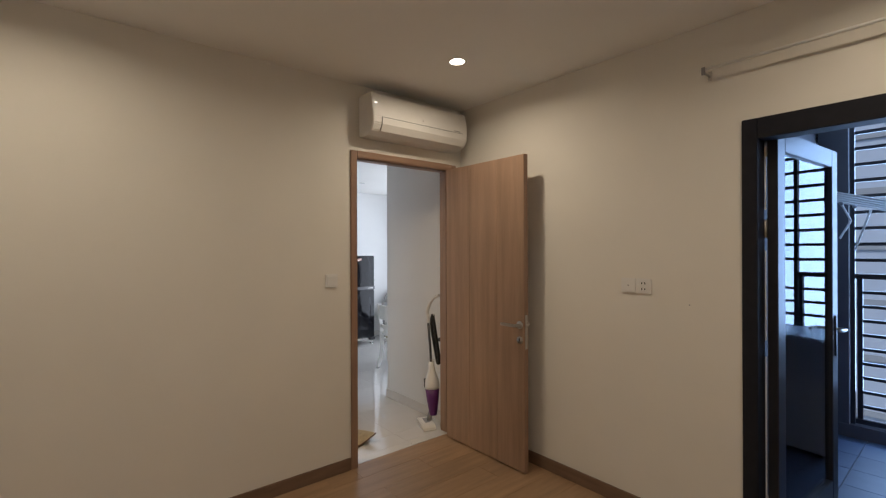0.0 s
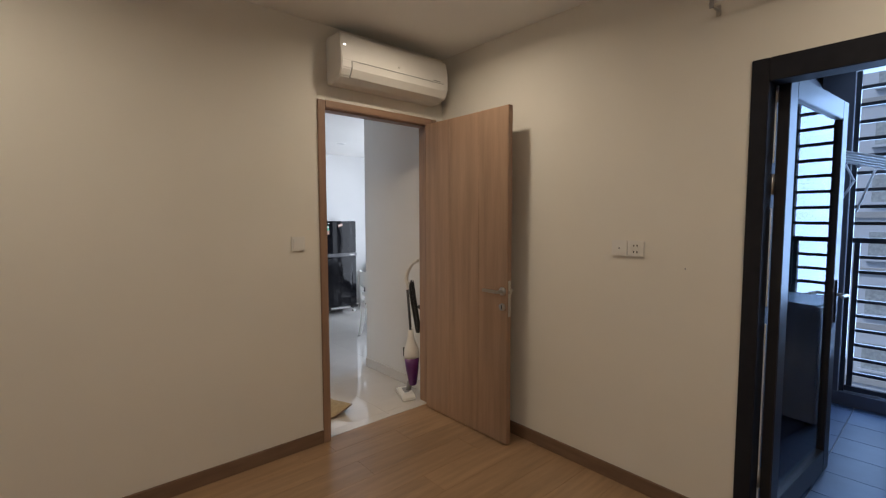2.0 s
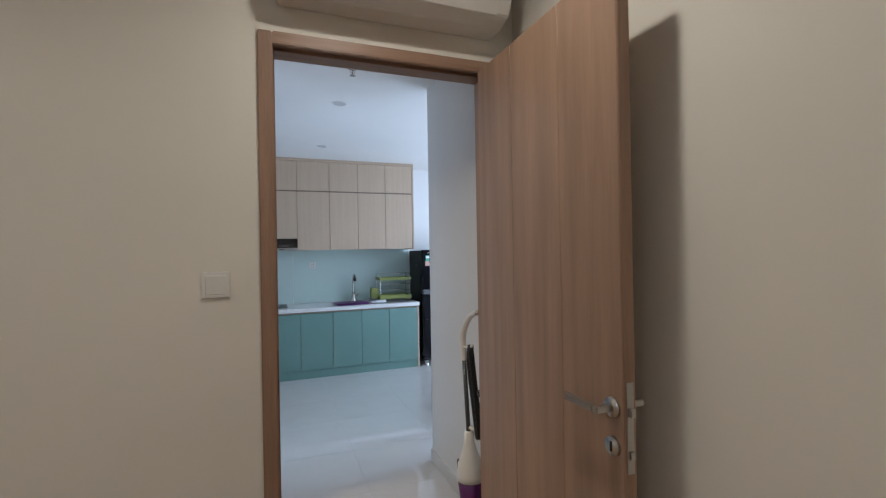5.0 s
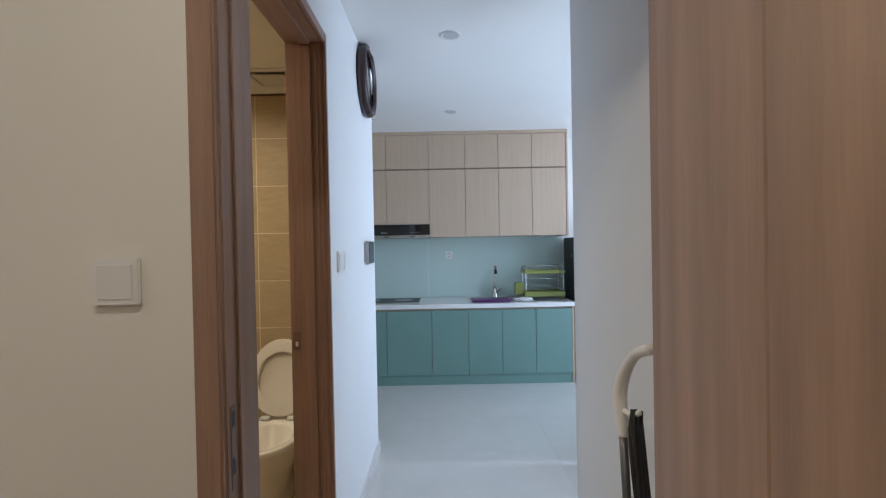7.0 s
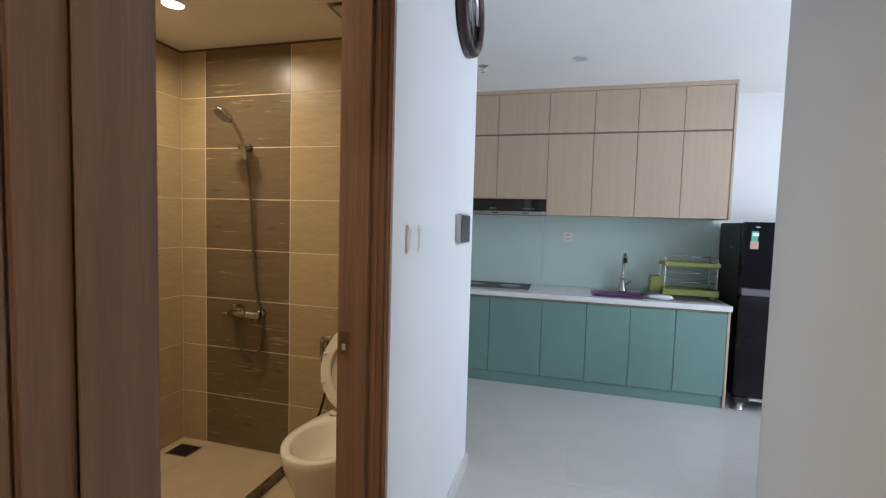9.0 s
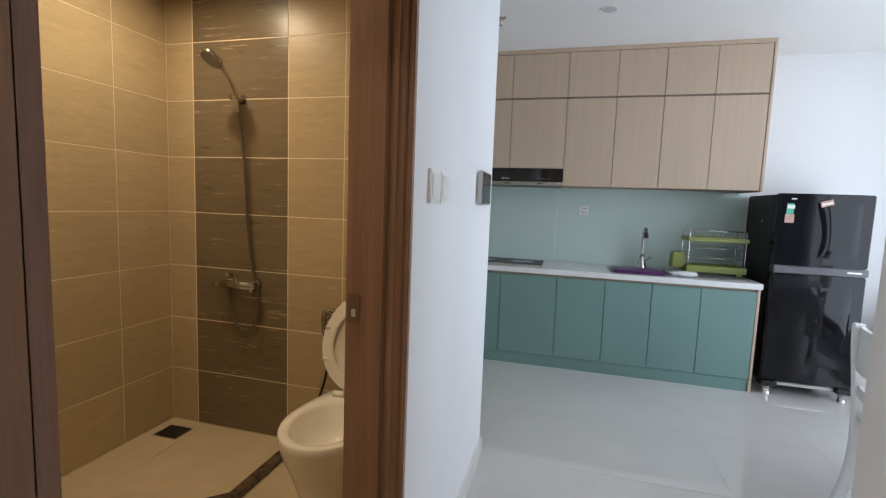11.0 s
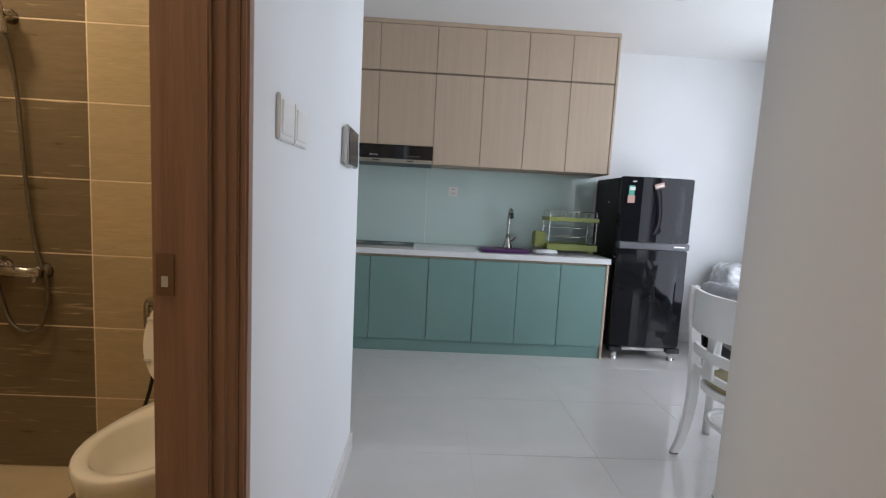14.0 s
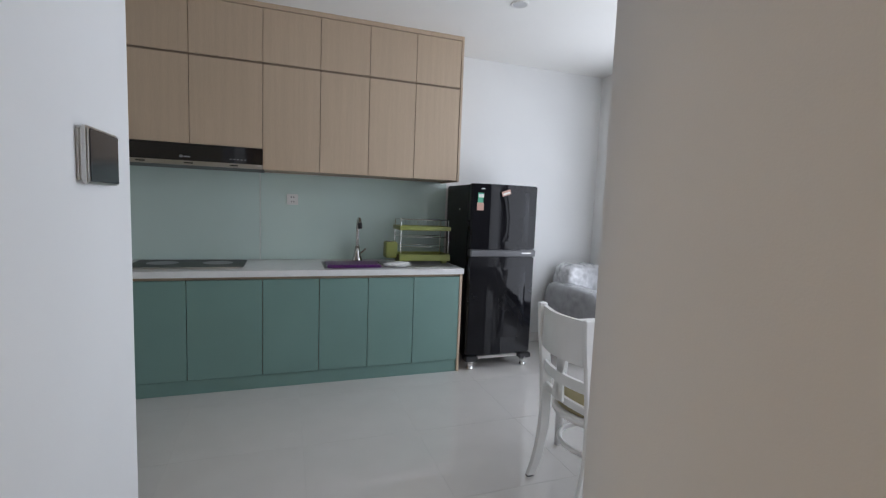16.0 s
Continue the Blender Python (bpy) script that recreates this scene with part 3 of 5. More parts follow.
# ---- bedroom things ----
def downlight(x, y, z, lit, group):
    d = thing("downlight", "round recessed ceiling downlight, lit warm" if lit else "round recessed ceiling downlight, switched off", "downlight", group, (x, y, z))
    part("rim", lathe_bm([(0.044, -0.002), (0.052, -0.006), (0.056, -0.003), (0.056, 0.0), (0.044, 0.0), (0.044, -0.002)], 32), M_WPLAST, d, "", True)
    part("diffuser", lathe_bm([(0.0, -0.003), (0.0435, -0.003), (0.0435, 0.0), (0.0, 0.0)], 32), M_LAMPON if lit else M_LAMPOFF, d, "glowing diffuser" if lit else "")


for lx, ly in BED_LAMPS:
    downlight(lx, ly, ZB, True, "bedroom downlights")
for lx, ly in BATH_LAMPS:
    downlight(lx, ly, ZC, True, "bathroom downlights")
for lx, ly in ((0.52, 1.605), (0.545, 3.015), (1.823, 3.034)):
    downlight(lx, ly, ZK, False, "kitchen downlights")


def air_conditioner():
    a = thing("air_conditioner", "white wall-mounted split air conditioner above the door", "air conditioner", loc=(0.07, 0, 2.288))
    prof = [(0.0, 0.005), (0.0, 0.285), (-0.03, 0.289), (-0.155, 0.287), (-0.172, 0.278), (-0.186, 0.20), (-0.196, 0.12), (-0.192, 0.075), (-0.165, 0.030), (-0.10, 0.006)]
    bm = extrude_profile(prof, 0.0, 0.852)
    bevelled(bm, 0.006, 2)
    part("body", bm, M_WPLAST, a)
    flap = extrude_profile([(-0.1975, 0.116), (-0.194, 0.074), (-0.1665, 0.029), (-0.158, 0.027), (-0.186, 0.075), (-0.190, 0.116)], 0.075, 0.80)
    part("air_flap", bevelled(flap, 0.0012, 1), M_WPLAST, a, "closed air outlet flap")
    # grey strips on the body paint the shade in the flap's gaps
    part("outlet_gap_shade", extrude_profile([(-0.1985, 0.121), (-0.1985, 0.1185), (-0.19, 0.1185), (-0.19, 0.121)], 0.07, 0.805), M_GREYPL, a)
    part("side_gap_shade", extrude_profile([(-0.1985, 0.119), (-0.195, 0.074), (-0.168, 0.028), (-0.164, 0.028), (-0.19, 0.074), (-0.194, 0.119)], 0.069, 0.0725), M_GREYPL, a)
    boxp("indicator", a, M_LED, (0.020, 0.036, -0.1905, -0.184, 0.208, 0.214), 0.001, "small lit indicator")
    boxp("badge", a, M_WPLAST2, (0.415, 0.425, -0.1965, -0.190, 0.150, 0.158), 0.001)
    boxp("model_mark", a, M_GREYPL, (0.715, 0.775, -0.1985, -0.193, 0.128, 0.133), 0.0005)
    part("intake_grille", extrude_profile([(-0.03, 0.288), (-0.03, 0.291), (-0.14, 0.291), (-0.14, 0.288)], 0.03, 0.82), M_GREYPL, a)


air_conditioner()


def rocker_switch(name, label, m, w=0.088, h=0.088, rockers=1):
    """A wall plate in the local xz plane that stands off towards -y."""
    s = thing(name, label, "light switch")
    s.matrix_world = m
    boxp("plate", s, M_WPLAST, (-w / 2, w / 2, -0.009, 0, -h / 2, h / 2), 0.0025)
    rw = (w - 0.022) / rockers
    for k in range(rockers):
        x0 = -w / 2 + 0.011 + k * rw
        bm = extrude_profile([(-0.008, -h / 2 + 0.012), (-0.0105, -h / 2 + 0.012), (-0.0125, h / 2 - 0.012), (-0.008, h / 2 - 0.012)], x0 + 0.001, x0 + rw - 0.001)
        part("rocker", bevelled(bm, 0.001, 1), M_WPLAST, s)
    return s


def power_outlet(name, label, m, blank=False, w=0.088, h=0.085):
    s = thing(name, label, "socket", "wall sockets")
    s.matrix_world = m
    plate = boxp("plate", s, M_WPLAST, (-w / 2, w / 2, -0.009, 0, -h / 2, h / 2), 0.003)
    if blank:
        boxp("jack", s, M_GREYPL, (-0.004, 0.004, -0.0105, -0.0088, -0.004, 0.004), 0.0005)
    else:
        for dz in (-0.017, 0.017):
            soc = boxp("socket_face", s, M_WPLAST, (-0.02, 0.02, -0.0105, -0.0088, dz - 0.014, dz + 0.014), 0.001)
            for dx in (-0.009, 0.009):
                boxp("pin_hole", soc, M_BLACKP, (dx - 0.003, dx + 0.003, -0.0115, -0.0104, dz - 0.005, dz + 0.005), 0.0003)


rocker_switch("light_switch", "white single rocker light switch beside the bedroom door", pose(-0.142, 0, 1.303))
power_outlet("telephone_outlet", "white blank wall plate with a small jack", pose(XR, -1.462, 1.298, 0, 0, -90), True)
power_outlet("power_socket", "white double power socket on the cream wall", pose(XR, -1.552, 1.298, 0, 0, -90))
boxp("wall_nail", None, M_GREYPL, (XR - 0.006, XR, -1.80, -1.795, 1.21, 1.216), 0.0005)
tagged(bpy.data.objects["wall_nail"], "small dark wall nail in the painted wall", "nail")


def curtain_rod():
    c = thing("curtain_rod", "slim white curtain rod on metal brackets over the loggia door", "curtain rod", loc=(0.945, 0, 2.40))
    part("rod", tube_bm([(0, -1.885, 0), (0, -3.35, 0)], 0.0075, 12), M_WPLAST, c, "", True)
    for y in (-1.90, -3.2):
        b = boxp("bracket", c, M_STEEL, (-0.006, 0.085, y - 0.006, y + 0.006, -0.016, -0.008), 0.001, "steel bracket")
        boxp("bracket_plate", b, M_STEEL, (0.079, 0.085, y - 0.009, y + 0.009, -0.035, 0.012), 0.001)
        boxp("clip", b, M_GREYPL, (-0.010, -0.002, y - 0.008, y + 0.008, -0.026, 0.012), 0.001)


curtain_rod()


# ---- kitchen ----
def upper_cabinets():
    xs = [-0.95, -0.53, -0.10, 0.327, 0.69, 1.022, 1.357, 1.697]
    yf, top, mid = 3.675, 2.455, 2.112
    for i, (x0, x1) in enumerate(zip(xs, xs[1:])):
        hood = i in (1, 2)
        bot = 1.566 if hood else 1.432
        c = thing("wall_cabinet", "pale oak wall cabinet above the hood" if hood else "pale oak two-door wall cabinet over the worktop", "cabinet", "kitchen wall cabinets")
        boxp("body", c, M_CABIN, (x0 + 0.0005, x1 - 0.0005, yf + 0.021, YK - 0.002, bot + 0.004, top), 0.001)
        boxp("door", c, M_OAKCAB, (x0 + 0.0017, x1 - 0.0017, yf, yf + 0.019, mid + 0.0065, top - 0.002), 0.0015)
        boxp("door", c, M_OAKCAB, (x0 + 0.0017, x1 - 0.0017, yf, yf + 0.019, bot, mid - 0.0085), 0.0015)
    t = thing("cabinet_surround", "pale oak top fascia and end panel of the wall cabinets", "cabinet panel")
    boxp("fascia", t, M_OAKCAB, (-0.95, 1.698, yf - 0.004, YK - 0.002, top + 0.001, 2.4862), 0.0015)
    boxp("end_panel", t, M_OAKCAB, (1.6985, 1.716, yf - 0.004, YK - 0.002, 1.425, 2.4862), 0.0015)
    boxp("finger_rail", t, M_RAIL, (-0.95, 1.6975, yf + 0.008, yf + 0.0205, mid - 0.008, mid + 0.006), 0)
    boxp("end_panel", t, M_OAKCAB, (-0.97, -0.9505, yf - 0.004, YK - 0.002, 1.425, 2.4862), 0.0015)


def base_cabinets():
    xs = [-0.95, -0.53, -0.10, 0.335, 0.687, 1.014, 1.34, 1.690]
    yf = 3.505
    for x0, x1 in zip(xs, xs[1:]):
        c = thing("base_cabinet", "sage green handleless base cabinet under the worktop", "cabinet", "kitchen base cabinets")
        boxp("body", c, M_CABIN, (x0 + 0.0005, x1 - 0.0005, yf + 0.021, YK - 0.012, 0.09, 0.742), 0.001)
        boxp("door", c, M_GREEN, (x0 + 0.0018, x1 - 0.0018, yf, yf + 0.019, 0.094, 0.722), 0.0015)
    p = thing("plinth", "sage green plinth under the base cabinets", "plinth")
    boxp("board", p, M_GREEN, (-0.95, 1.6895, yf + 0.012, yf + 0.030, 0.0, 0.0895), 0.001)
    e = thing("cabinet_end_panel", "pale wood end panel of the base cabinets", "cabinet panel")
    boxp("panel", e, M_OAKCAB, (1.6905, 1.709, yf - 0.002, YK - 0.012, 0, 0.7425), 0.0015)


def worktop():
    w = thing("worktop", "white quartz worktop along the kitchen wall", "worktop")
    z0, z1, y0, y1 = 0.743, 0.783, 3.488, YK - 0.010
    sx0, sx1, sy0, sy1 = 0.745, 1.16, 3.61, 3.90
    bm = bmesh.new()
    for b in ((-0.95, sx0, y0, y1), (sx1, 1.714, y0, y1), (sx0, sx1, y0, sy0), (sx0, sx1, sy1, y1)):
        add_box(bm, *b, z0, z1)
    bmesh.ops.remove_doubles(bm, verts=bm.verts, dist=1e-5)
    part("slab", bm, M_WORKTOP, w)
    s = thing("sink", "stainless steel sink set into the worktop", "sink")
    bm = bmesh.new()
    for b in ((sx0 - 0.02, sx1 + 0.02, sy0 - 0.02, sy0 + 0.004, z1, z1 + 0.004), (sx0 - 0.02, sx1 + 0.02, sy1 - 0.004, sy1 + 0.02, z1, z1 + 0.004),
              (sx0 - 0.02, sx0 + 0.004, sy0 + 0.004, sy1 - 0.004, z1, z1 + 0.004), (sx1 - 0.004, sx1 + 0.02, sy0 + 0.004, sy1 - 0.004, z1, z1 + 0.004)):
        add_box(bm, *b)
    part("rim", bm, M_DRAIN, s)
    boxp("drainboard", s, M_DRAIN, (sx1 + 0.0205, 1.668, sy0 - 0.02, sy1 + 0.02, z1, z1 + 0.004), 0.001, "dull steel drainboard")
    for k in range(7):
        boxp("drain_rib", s, M_DRAIN, (sx1 + 0.06, 1.64, sy0 + 0.02 + k * 0.045, sy0 + 0.028 + k * 0.045, z1 + 0.0038, z1 + 0.006), 0.0006)
    bm = bmesh.new()
    for b in ((sx0, sx0 + 0.004, sy0, sy1, z1 - 0.17, z1), (sx1 - 0.004, sx1, sy0, sy1, z1 - 0.17, z1), (sx0 + 0.004, sx1 - 0.004, sy0, sy0 + 0.004, z1 - 0.17, z1),
              (sx0 + 0.004, sx1 - 0.004, sy1 - 0.004, sy1, z1 - 0.17, z1), (sx0, sx1, sy0, sy1, z1 - 0.174, z1 - 0.17)):
        add_box(bm, *b)
    part("basin", bm, M_STEEL, s)
    b = thing("splashback", "pale aqua glass splashback in two sheets", "splashback")
    for x0, x1 in ((-0.95, 0.289), (0.294, 1.755)):
        boxp("glass_sheet", b, M_SPLASH, (x0, x1, YK - 0.0095, YK - 0.001, 0.784, 1.431 if x0 > 0 else 1.56), 0.001)
    boxp("joint_strip", b, M_WPLAST, (0.2895, 0.2935, YK - 0.0105, YK - 0.001, 0.784, 1.43), 0)


def hood():
    h = thing("cooker_hood", "black glass slide-out cooker hood with a steel lip", "cooker hood", loc=(-0.53, 3.668, 1.43))
    boxp("body", h, M_BLACKP, (0.002, 0.854, 0.014, 0.39, 0.0, 0.134), 0.002)
    boxp("glass_front", h, M_BLACK, (0.0, 0.856, 0.0, 0.0135, 0.028, 0.133), 0.002)
    lip = boxp("steel_lip", h, M_STEEL, (0.0, 0.856, -0.004, 0.012, 0.0, 0.0275), 0.002, "brushed steel lip")
    for x in (0.14, 0.40, 0.66):
        boxp("grip_slot", lip, M_BLACKP, (x, x + 0.05, -0.0055, -0.0035, 0.010, 0.018), 0.0005)
    boxp("badge", h, M_GREYPL, (0.375, 0.393, -0.0012, 0.0002, 0.046, 0.062), 0.0002)
    boxp("badge_bar", h, M_GREYPL, (0.398, 0.435, -0.0012, 0.0002, 0.049, 0.057), 0.0002)
    for k in range(5):
        boxp("button", h, M_GREYPL, (0.66 + k * 0.022, 0.670 + k * 0.022, -0.002, 0.0002, 0.050, 0.056), 0.0004)
    boxp("power_light", h, M_WPLAST, (0.825, 0.845, -0.0045, -0.0035, 0.018, 0.026), 0.0003)


def hob():
    h = thing("induction_hob", "black glass hob with a steel edge on the worktop", "hob", loc=(0, 0, 0.028))
    boxp("glass_top", h, M_HOB, (-0.46, 0.21, 3.60, 3.98, 0.757, 0.766), 0.002)
    boxp("front_trim", h, M_STEEL, (-0.46, 0.21, 3.594, 3.5995, 0.756, 0.766), 0.001, "thin steel edge")
    for x in (-0.29, 0.04):
        bm = lathe_bm([(0.09, 0.0), (0.0925, 0.0), (0.0925, 0.0006), (0.09, 0.0006), (0.09, 0.0)], 40)
        part("ring_mark", move_bm(bm, pose(x, 3.81, 0.7662)), M_GREYPL, h)


def faucet():
    f = thing("kitchen_tap", "chrome kitchen tap with an upright dark-tipped spout", "tap", loc=(0.998, 3.945, 0.784))
    part("base", lathe_bm([(0.042, 0), (0.042, 0.012), (0.030, 0.045), (0.022, 0.075), (0.017, 0.12), (0.0, 0.12)], 24), M_BCHROME, f, "", True)
    part("neck", tube_bm(smooth_line([(0, 0, 0.08), (0, 0, 0.20), (0, -0.005, 0.27), (0, -0.035, 0.325), (0, -0.085, 0.33), (0, -0.115, 0.30)], 5), 0.0125, 12), M_BCHROME, f, "", True)
    part("spray_tip", tube_bm([(0, -0.113, 0.303), (0, -0.126, 0.262)], 0.016, 12), M_BLACKP, f, "black spray tip", True)
    part("lever", tube_bm(smooth_line([(0.012, 0, 0.055), (0.035, 0, 0.07), (0.065, -0.005, 0.10)], 4), 0.006, 8), M_BCHROME, f, "", True)


def sink_mat():
    m = thing("dish_mat", "purple rubber drying mat laid over the sink edge", "mat")
    bm = bmesh.new()
    add_box(bm, 0.738, 1.112, 3.545, 3.78, 0.788, 0.806)
    bevelled(bm, 0.007, 3)
    part("sheet", bm, M_PURPLE, m)
    for k in range(13):
        boxp("rib", m, M_PURPLE, (0.757 + k * 0.026, 0.769 + k * 0.026, 3.56, 3.765, 0.8055, 0.809), 0.002)
    b = thing("plastic_bag", "crumpled clear plastic bag on the worktop", "bag")
    bm = bmesh.new()
    bmesh.ops.create_icosphere(bm, subdivisions=3, radius=0.5)
    for v in bm.verts:
        n = noise.noise(v.co * 3.1) * 0.3 + noise.noise(v.co * 9.0) * 0.14
        v.co *= 1 + n
        v.co = Vector((1.245 + v.co.x * 0.21, 3.60 + v.co.y * 0.10, 0.788 + max(0.0, (v.co.z + 0.42) * 0.040)))
    part("film", bm, M_CLEARP, b)


def dish_rack():
    r = thing("dish_rack", "lime green two-tier dish rack with chrome wires", "dish rack")
    x0, x1, y0, y1, z = 1.28, 1.685, 3.72, 3.96, 0.789
    def tray(zb, h, label):
        bm = bmesh.new()
        add_box(bm, x0, x1, y0, y1, zb, zb + 0.006)
        for b in ((x0, x1, y0, y0 + 0.006), (x0, x1, y1 - 0.006, y1), (x0, x0 + 0.006, y0 + 0.006, y1 - 0.006), (x1 - 0.006, x1, y0 + 0.006, y1 - 0.006)):
            add_box(bm, *b, zb + 0.006, zb + h)
        bevelled(bm, 0.0015, 1)
        return part("tray", bm, M_LIME, r, label)
    tray(z + 0.022, 0.050, "lime green lower tray")
    tray(z + 0.255, 0.032, "lime green upper tray")
    for x in (x0 + 0.02, x1 - 0.06):
        for y in (y0 + 0.02, y1 - 0.06):
            boxp("foot", r, M_LIME, (x, x + 0.04, y, y + 0.04, z, z + 0.0215), 0.003)
    for x in (x0 + 0.012, x1 - 0.012):
        part("side_wire", tube_bm(smooth_line([(x, y0 + 0.02, z + 0.06), (x, y0 + 0.02, z + 0.30), (x, y0 + 0.06, z + 0.335), (x, y1 - 0.06, z + 0.335), (x, y1 - 0.02, z + 0.30), (x, y1 - 0.02, z + 0.06)], 5), 0.004, 8), M_CHROME, r, "", True)
    for zz in (z + 0.13, z + 0.205, z + 0.335):
        for y in (y0 + 0.02, y1 - 0.02):
            part("rail_wire", tube_bm([(x0 + 0.012, y, zz), (x1 - 0.012, y, zz)], 0.0024, 6), M_CHROME, r, "", True)
    for k in range(9):
        x = x0 + 0.05 + k * 0.036
        part("plate_wire", tube_bm(smooth_line([(x, y0 + 0.03, z + 0.29), (x, y0 + 0.07, z + 0.335), (x, y0 + 0.11, z + 0.29)], 4), 0.0015, 6), M_CHROME, r, "", True)
    cup = thing("cutlery_cup", "lime green cutlery holder hooked on the dish rack", "cutlery holder", loc=(-0.006, -0.02, 0.022))
    bm = bmesh.new()
    add_box(bm, 1.195, 1.285, 3.80, 3.90, 0.805, 0.93)
    bevelled(bm, 0.008, 2)
    part("cup", bm, M_LIME, cup)
    # black plate on the solid cup paints its dark inside
    boxp("opening", cup, M_BLACKP, (1.204, 1.276, 3.809, 3.891, 0.9295, 0.9312), 0.0005)
    boxp("hook", cup, M_LIME, (1.2855, 1.2895, 3.82, 3.88, 0.775, 0.90), 0.001)


def fridge():
    f = thing("refrigerator", "black glossy two-door refrigerator on a roller stand", "refrigerator", loc=(1.763, 3.52, 0))
    w, d = 0.555, 0.53
    boxp("body", f, M_FRSIDE, (0, w, 0.055, d, 0.105, 1.405), 0.008)
    def door(z0, z1, label):
        # bowed front: outline in plan, drawn up
        pts = [(0.0, 0.052), (0.0, 0.012)]
        for k in range(9):
            t = k / 8
            pts.append((0.012 + t * (w - 0.024), -0.004 - 0.026 * math.sin(math.pi * t)))
        pts += [(w, 0.012), (w, 0.052)]
        bm = extrude_profile(pts, z0, z1, "z")
        bmesh.ops.bevel(bm, geom=[e for e in bm.edges if abs(e.verts[0].co.z - e.verts[1].co.z) < 1e-6], offset=0.007, segments=2, affect="EDGES")
        return part("door", bm, M_FRIDGE, f, label)
    up = door(0.925, 1.412, "glossy black freezer door")
    lo = door(0.112, 0.868, "glossy black fridge door")
    # raised wave panels pressed into the doors
    for parent, z0, z1 in ((up, 0.955, 1.385), (lo, 0.20, 0.83)):
        bm = bmesh.new()
        cols = 10
        rows = 12
        vs = {}
        for i in range(cols + 1):
            for j in range(rows + 1):
                u, v = i / cols, j / rows
                x = 0.19 + 0.05 * math.sin(v * 3.1 + 0.4) * (1 - u) + u * 0.30
                t = min(1, max(0, x / w))
                edge = min(1.0, 6 * min(u, 1 - u, v, 1 - v))
                y = -0.0035 - 0.026 * math.sin(math.pi * t) + 0.004 - 0.010 * edge
                vs[i, j] = bm.verts.new((x, y, z0 + v * (z1 - z0)))
        for i in range(cols):
            for j in range(rows):
                bm.faces.new((vs[i, j], vs[i + 1, j], vs[i + 1, j + 1], vs[i, j + 1]))
        part("wave_panel", bm, M_FRIDGE, parent, "", True)
    boxp("handle_band", f, M_BAND, (0.004, w - 0.004, -0.018, 0.052, 0.8705, 0.9225), 0.006, "grey recessed grip band")
    boxp("band_mark", f, M_STEEL, (0.43, 0.51, -0.0195, -0.0175, 0.893, 0.902), 0.0004)
    boxp("brand_bar", up, M_STEEL, (0.07, 0.14, -0.0165, -0.008, 1.372, 1.380), 0.0005)
    card = boxp("green_card", up, M_PAPERG, (0.045, 0.098, -0.0150, -0.0135, 1.265, 1.345), 0.0003, "green printed sticker")
    boxp("card_text", card, M_WPLAST, (0.050, 0.092, -0.0156, -0.0149, 1.31, 1.335), 0.0001)
    bm = bmesh.new()
    add_box(bm, 0.038, 0.092, -0.019, -0.0165, 1.215, 1.272)
    part("pink_card", bevelled(bm, 0.001), M_PAPERP, up, "pink magnet card")
    bm = bmesh.new()
    add_box(bm, -0.037, 0.037, -0.0035, 0.0, -0.018, 0.018)
    bevelled(bm, 0.001)
    part("magnet", move_bm(bm, pose(0.262, -0.0375, 1.35, 0, -18, 0)), M_PAPERP, up, "brown printed fridge magnet")
    bm = bmesh.new()
    add_box(bm, -0.030, 0.030, -0.0045, -0.0035, -0.009, 0.004)
    part("magnet_text", move_bm(bm, pose(0.262, -0.0375, 1.35, 0, -18, 0)), M_WPLAST, up)
    boxp("side_mark", f, M_STEEL, (-0.0012, 0.0, 0.22, 0.245, 1.21, 1.225), 0.0003)
    st = thing("fridge_stand", "adjustable black and white appliance stand with chrome feet", "appliance stand", loc=(1.763, 3.52, 0))
    for y in (0.02, 0.46):
        boxp("cross_bar", st, M_WPLAST, (0.10, w - 0.10, y, y + 0.035, 0.070, 0.092), 0.003, "white steel cross bar")
    for x in (0.0, w - 0.100):
        boxp("side_bar", st, M_BLACKP, (x + 0.02, x + 0.06, 0.056, 0.459, 0.072, 0.1045), 0.003)
        for y in (-0.025, 0.45):
            c = boxp("corner_block", st, M_BLACKP, (x, x + 0.10, y, y + 0.078, 0.064, 0.1045), 0.006, "black corner block")
            bm = lathe_bm([(0.026, 0), (0.027, 0.004), (0.027, 0.010), (0.024, 0.011), (0.024, 0.056), (0.029, 0.0565), (0.029, 0.0635), (0, 0.0635)], 20)
            part("foot", move_bm(bm, pose(x + 0.05, y + 0.039, 0)), M_CHROME, c, "chrome foot", True)


upper_cabinets()
base_cabinets()
worktop()
hood()
hob()
faucet()
sink_mat()
dish_rack()
fridge()
power_outlet("power_socket", "white double power socket on the splashback", pose(0.52, YK - 0.0097, 1.243), w=0.082, h=0.082)


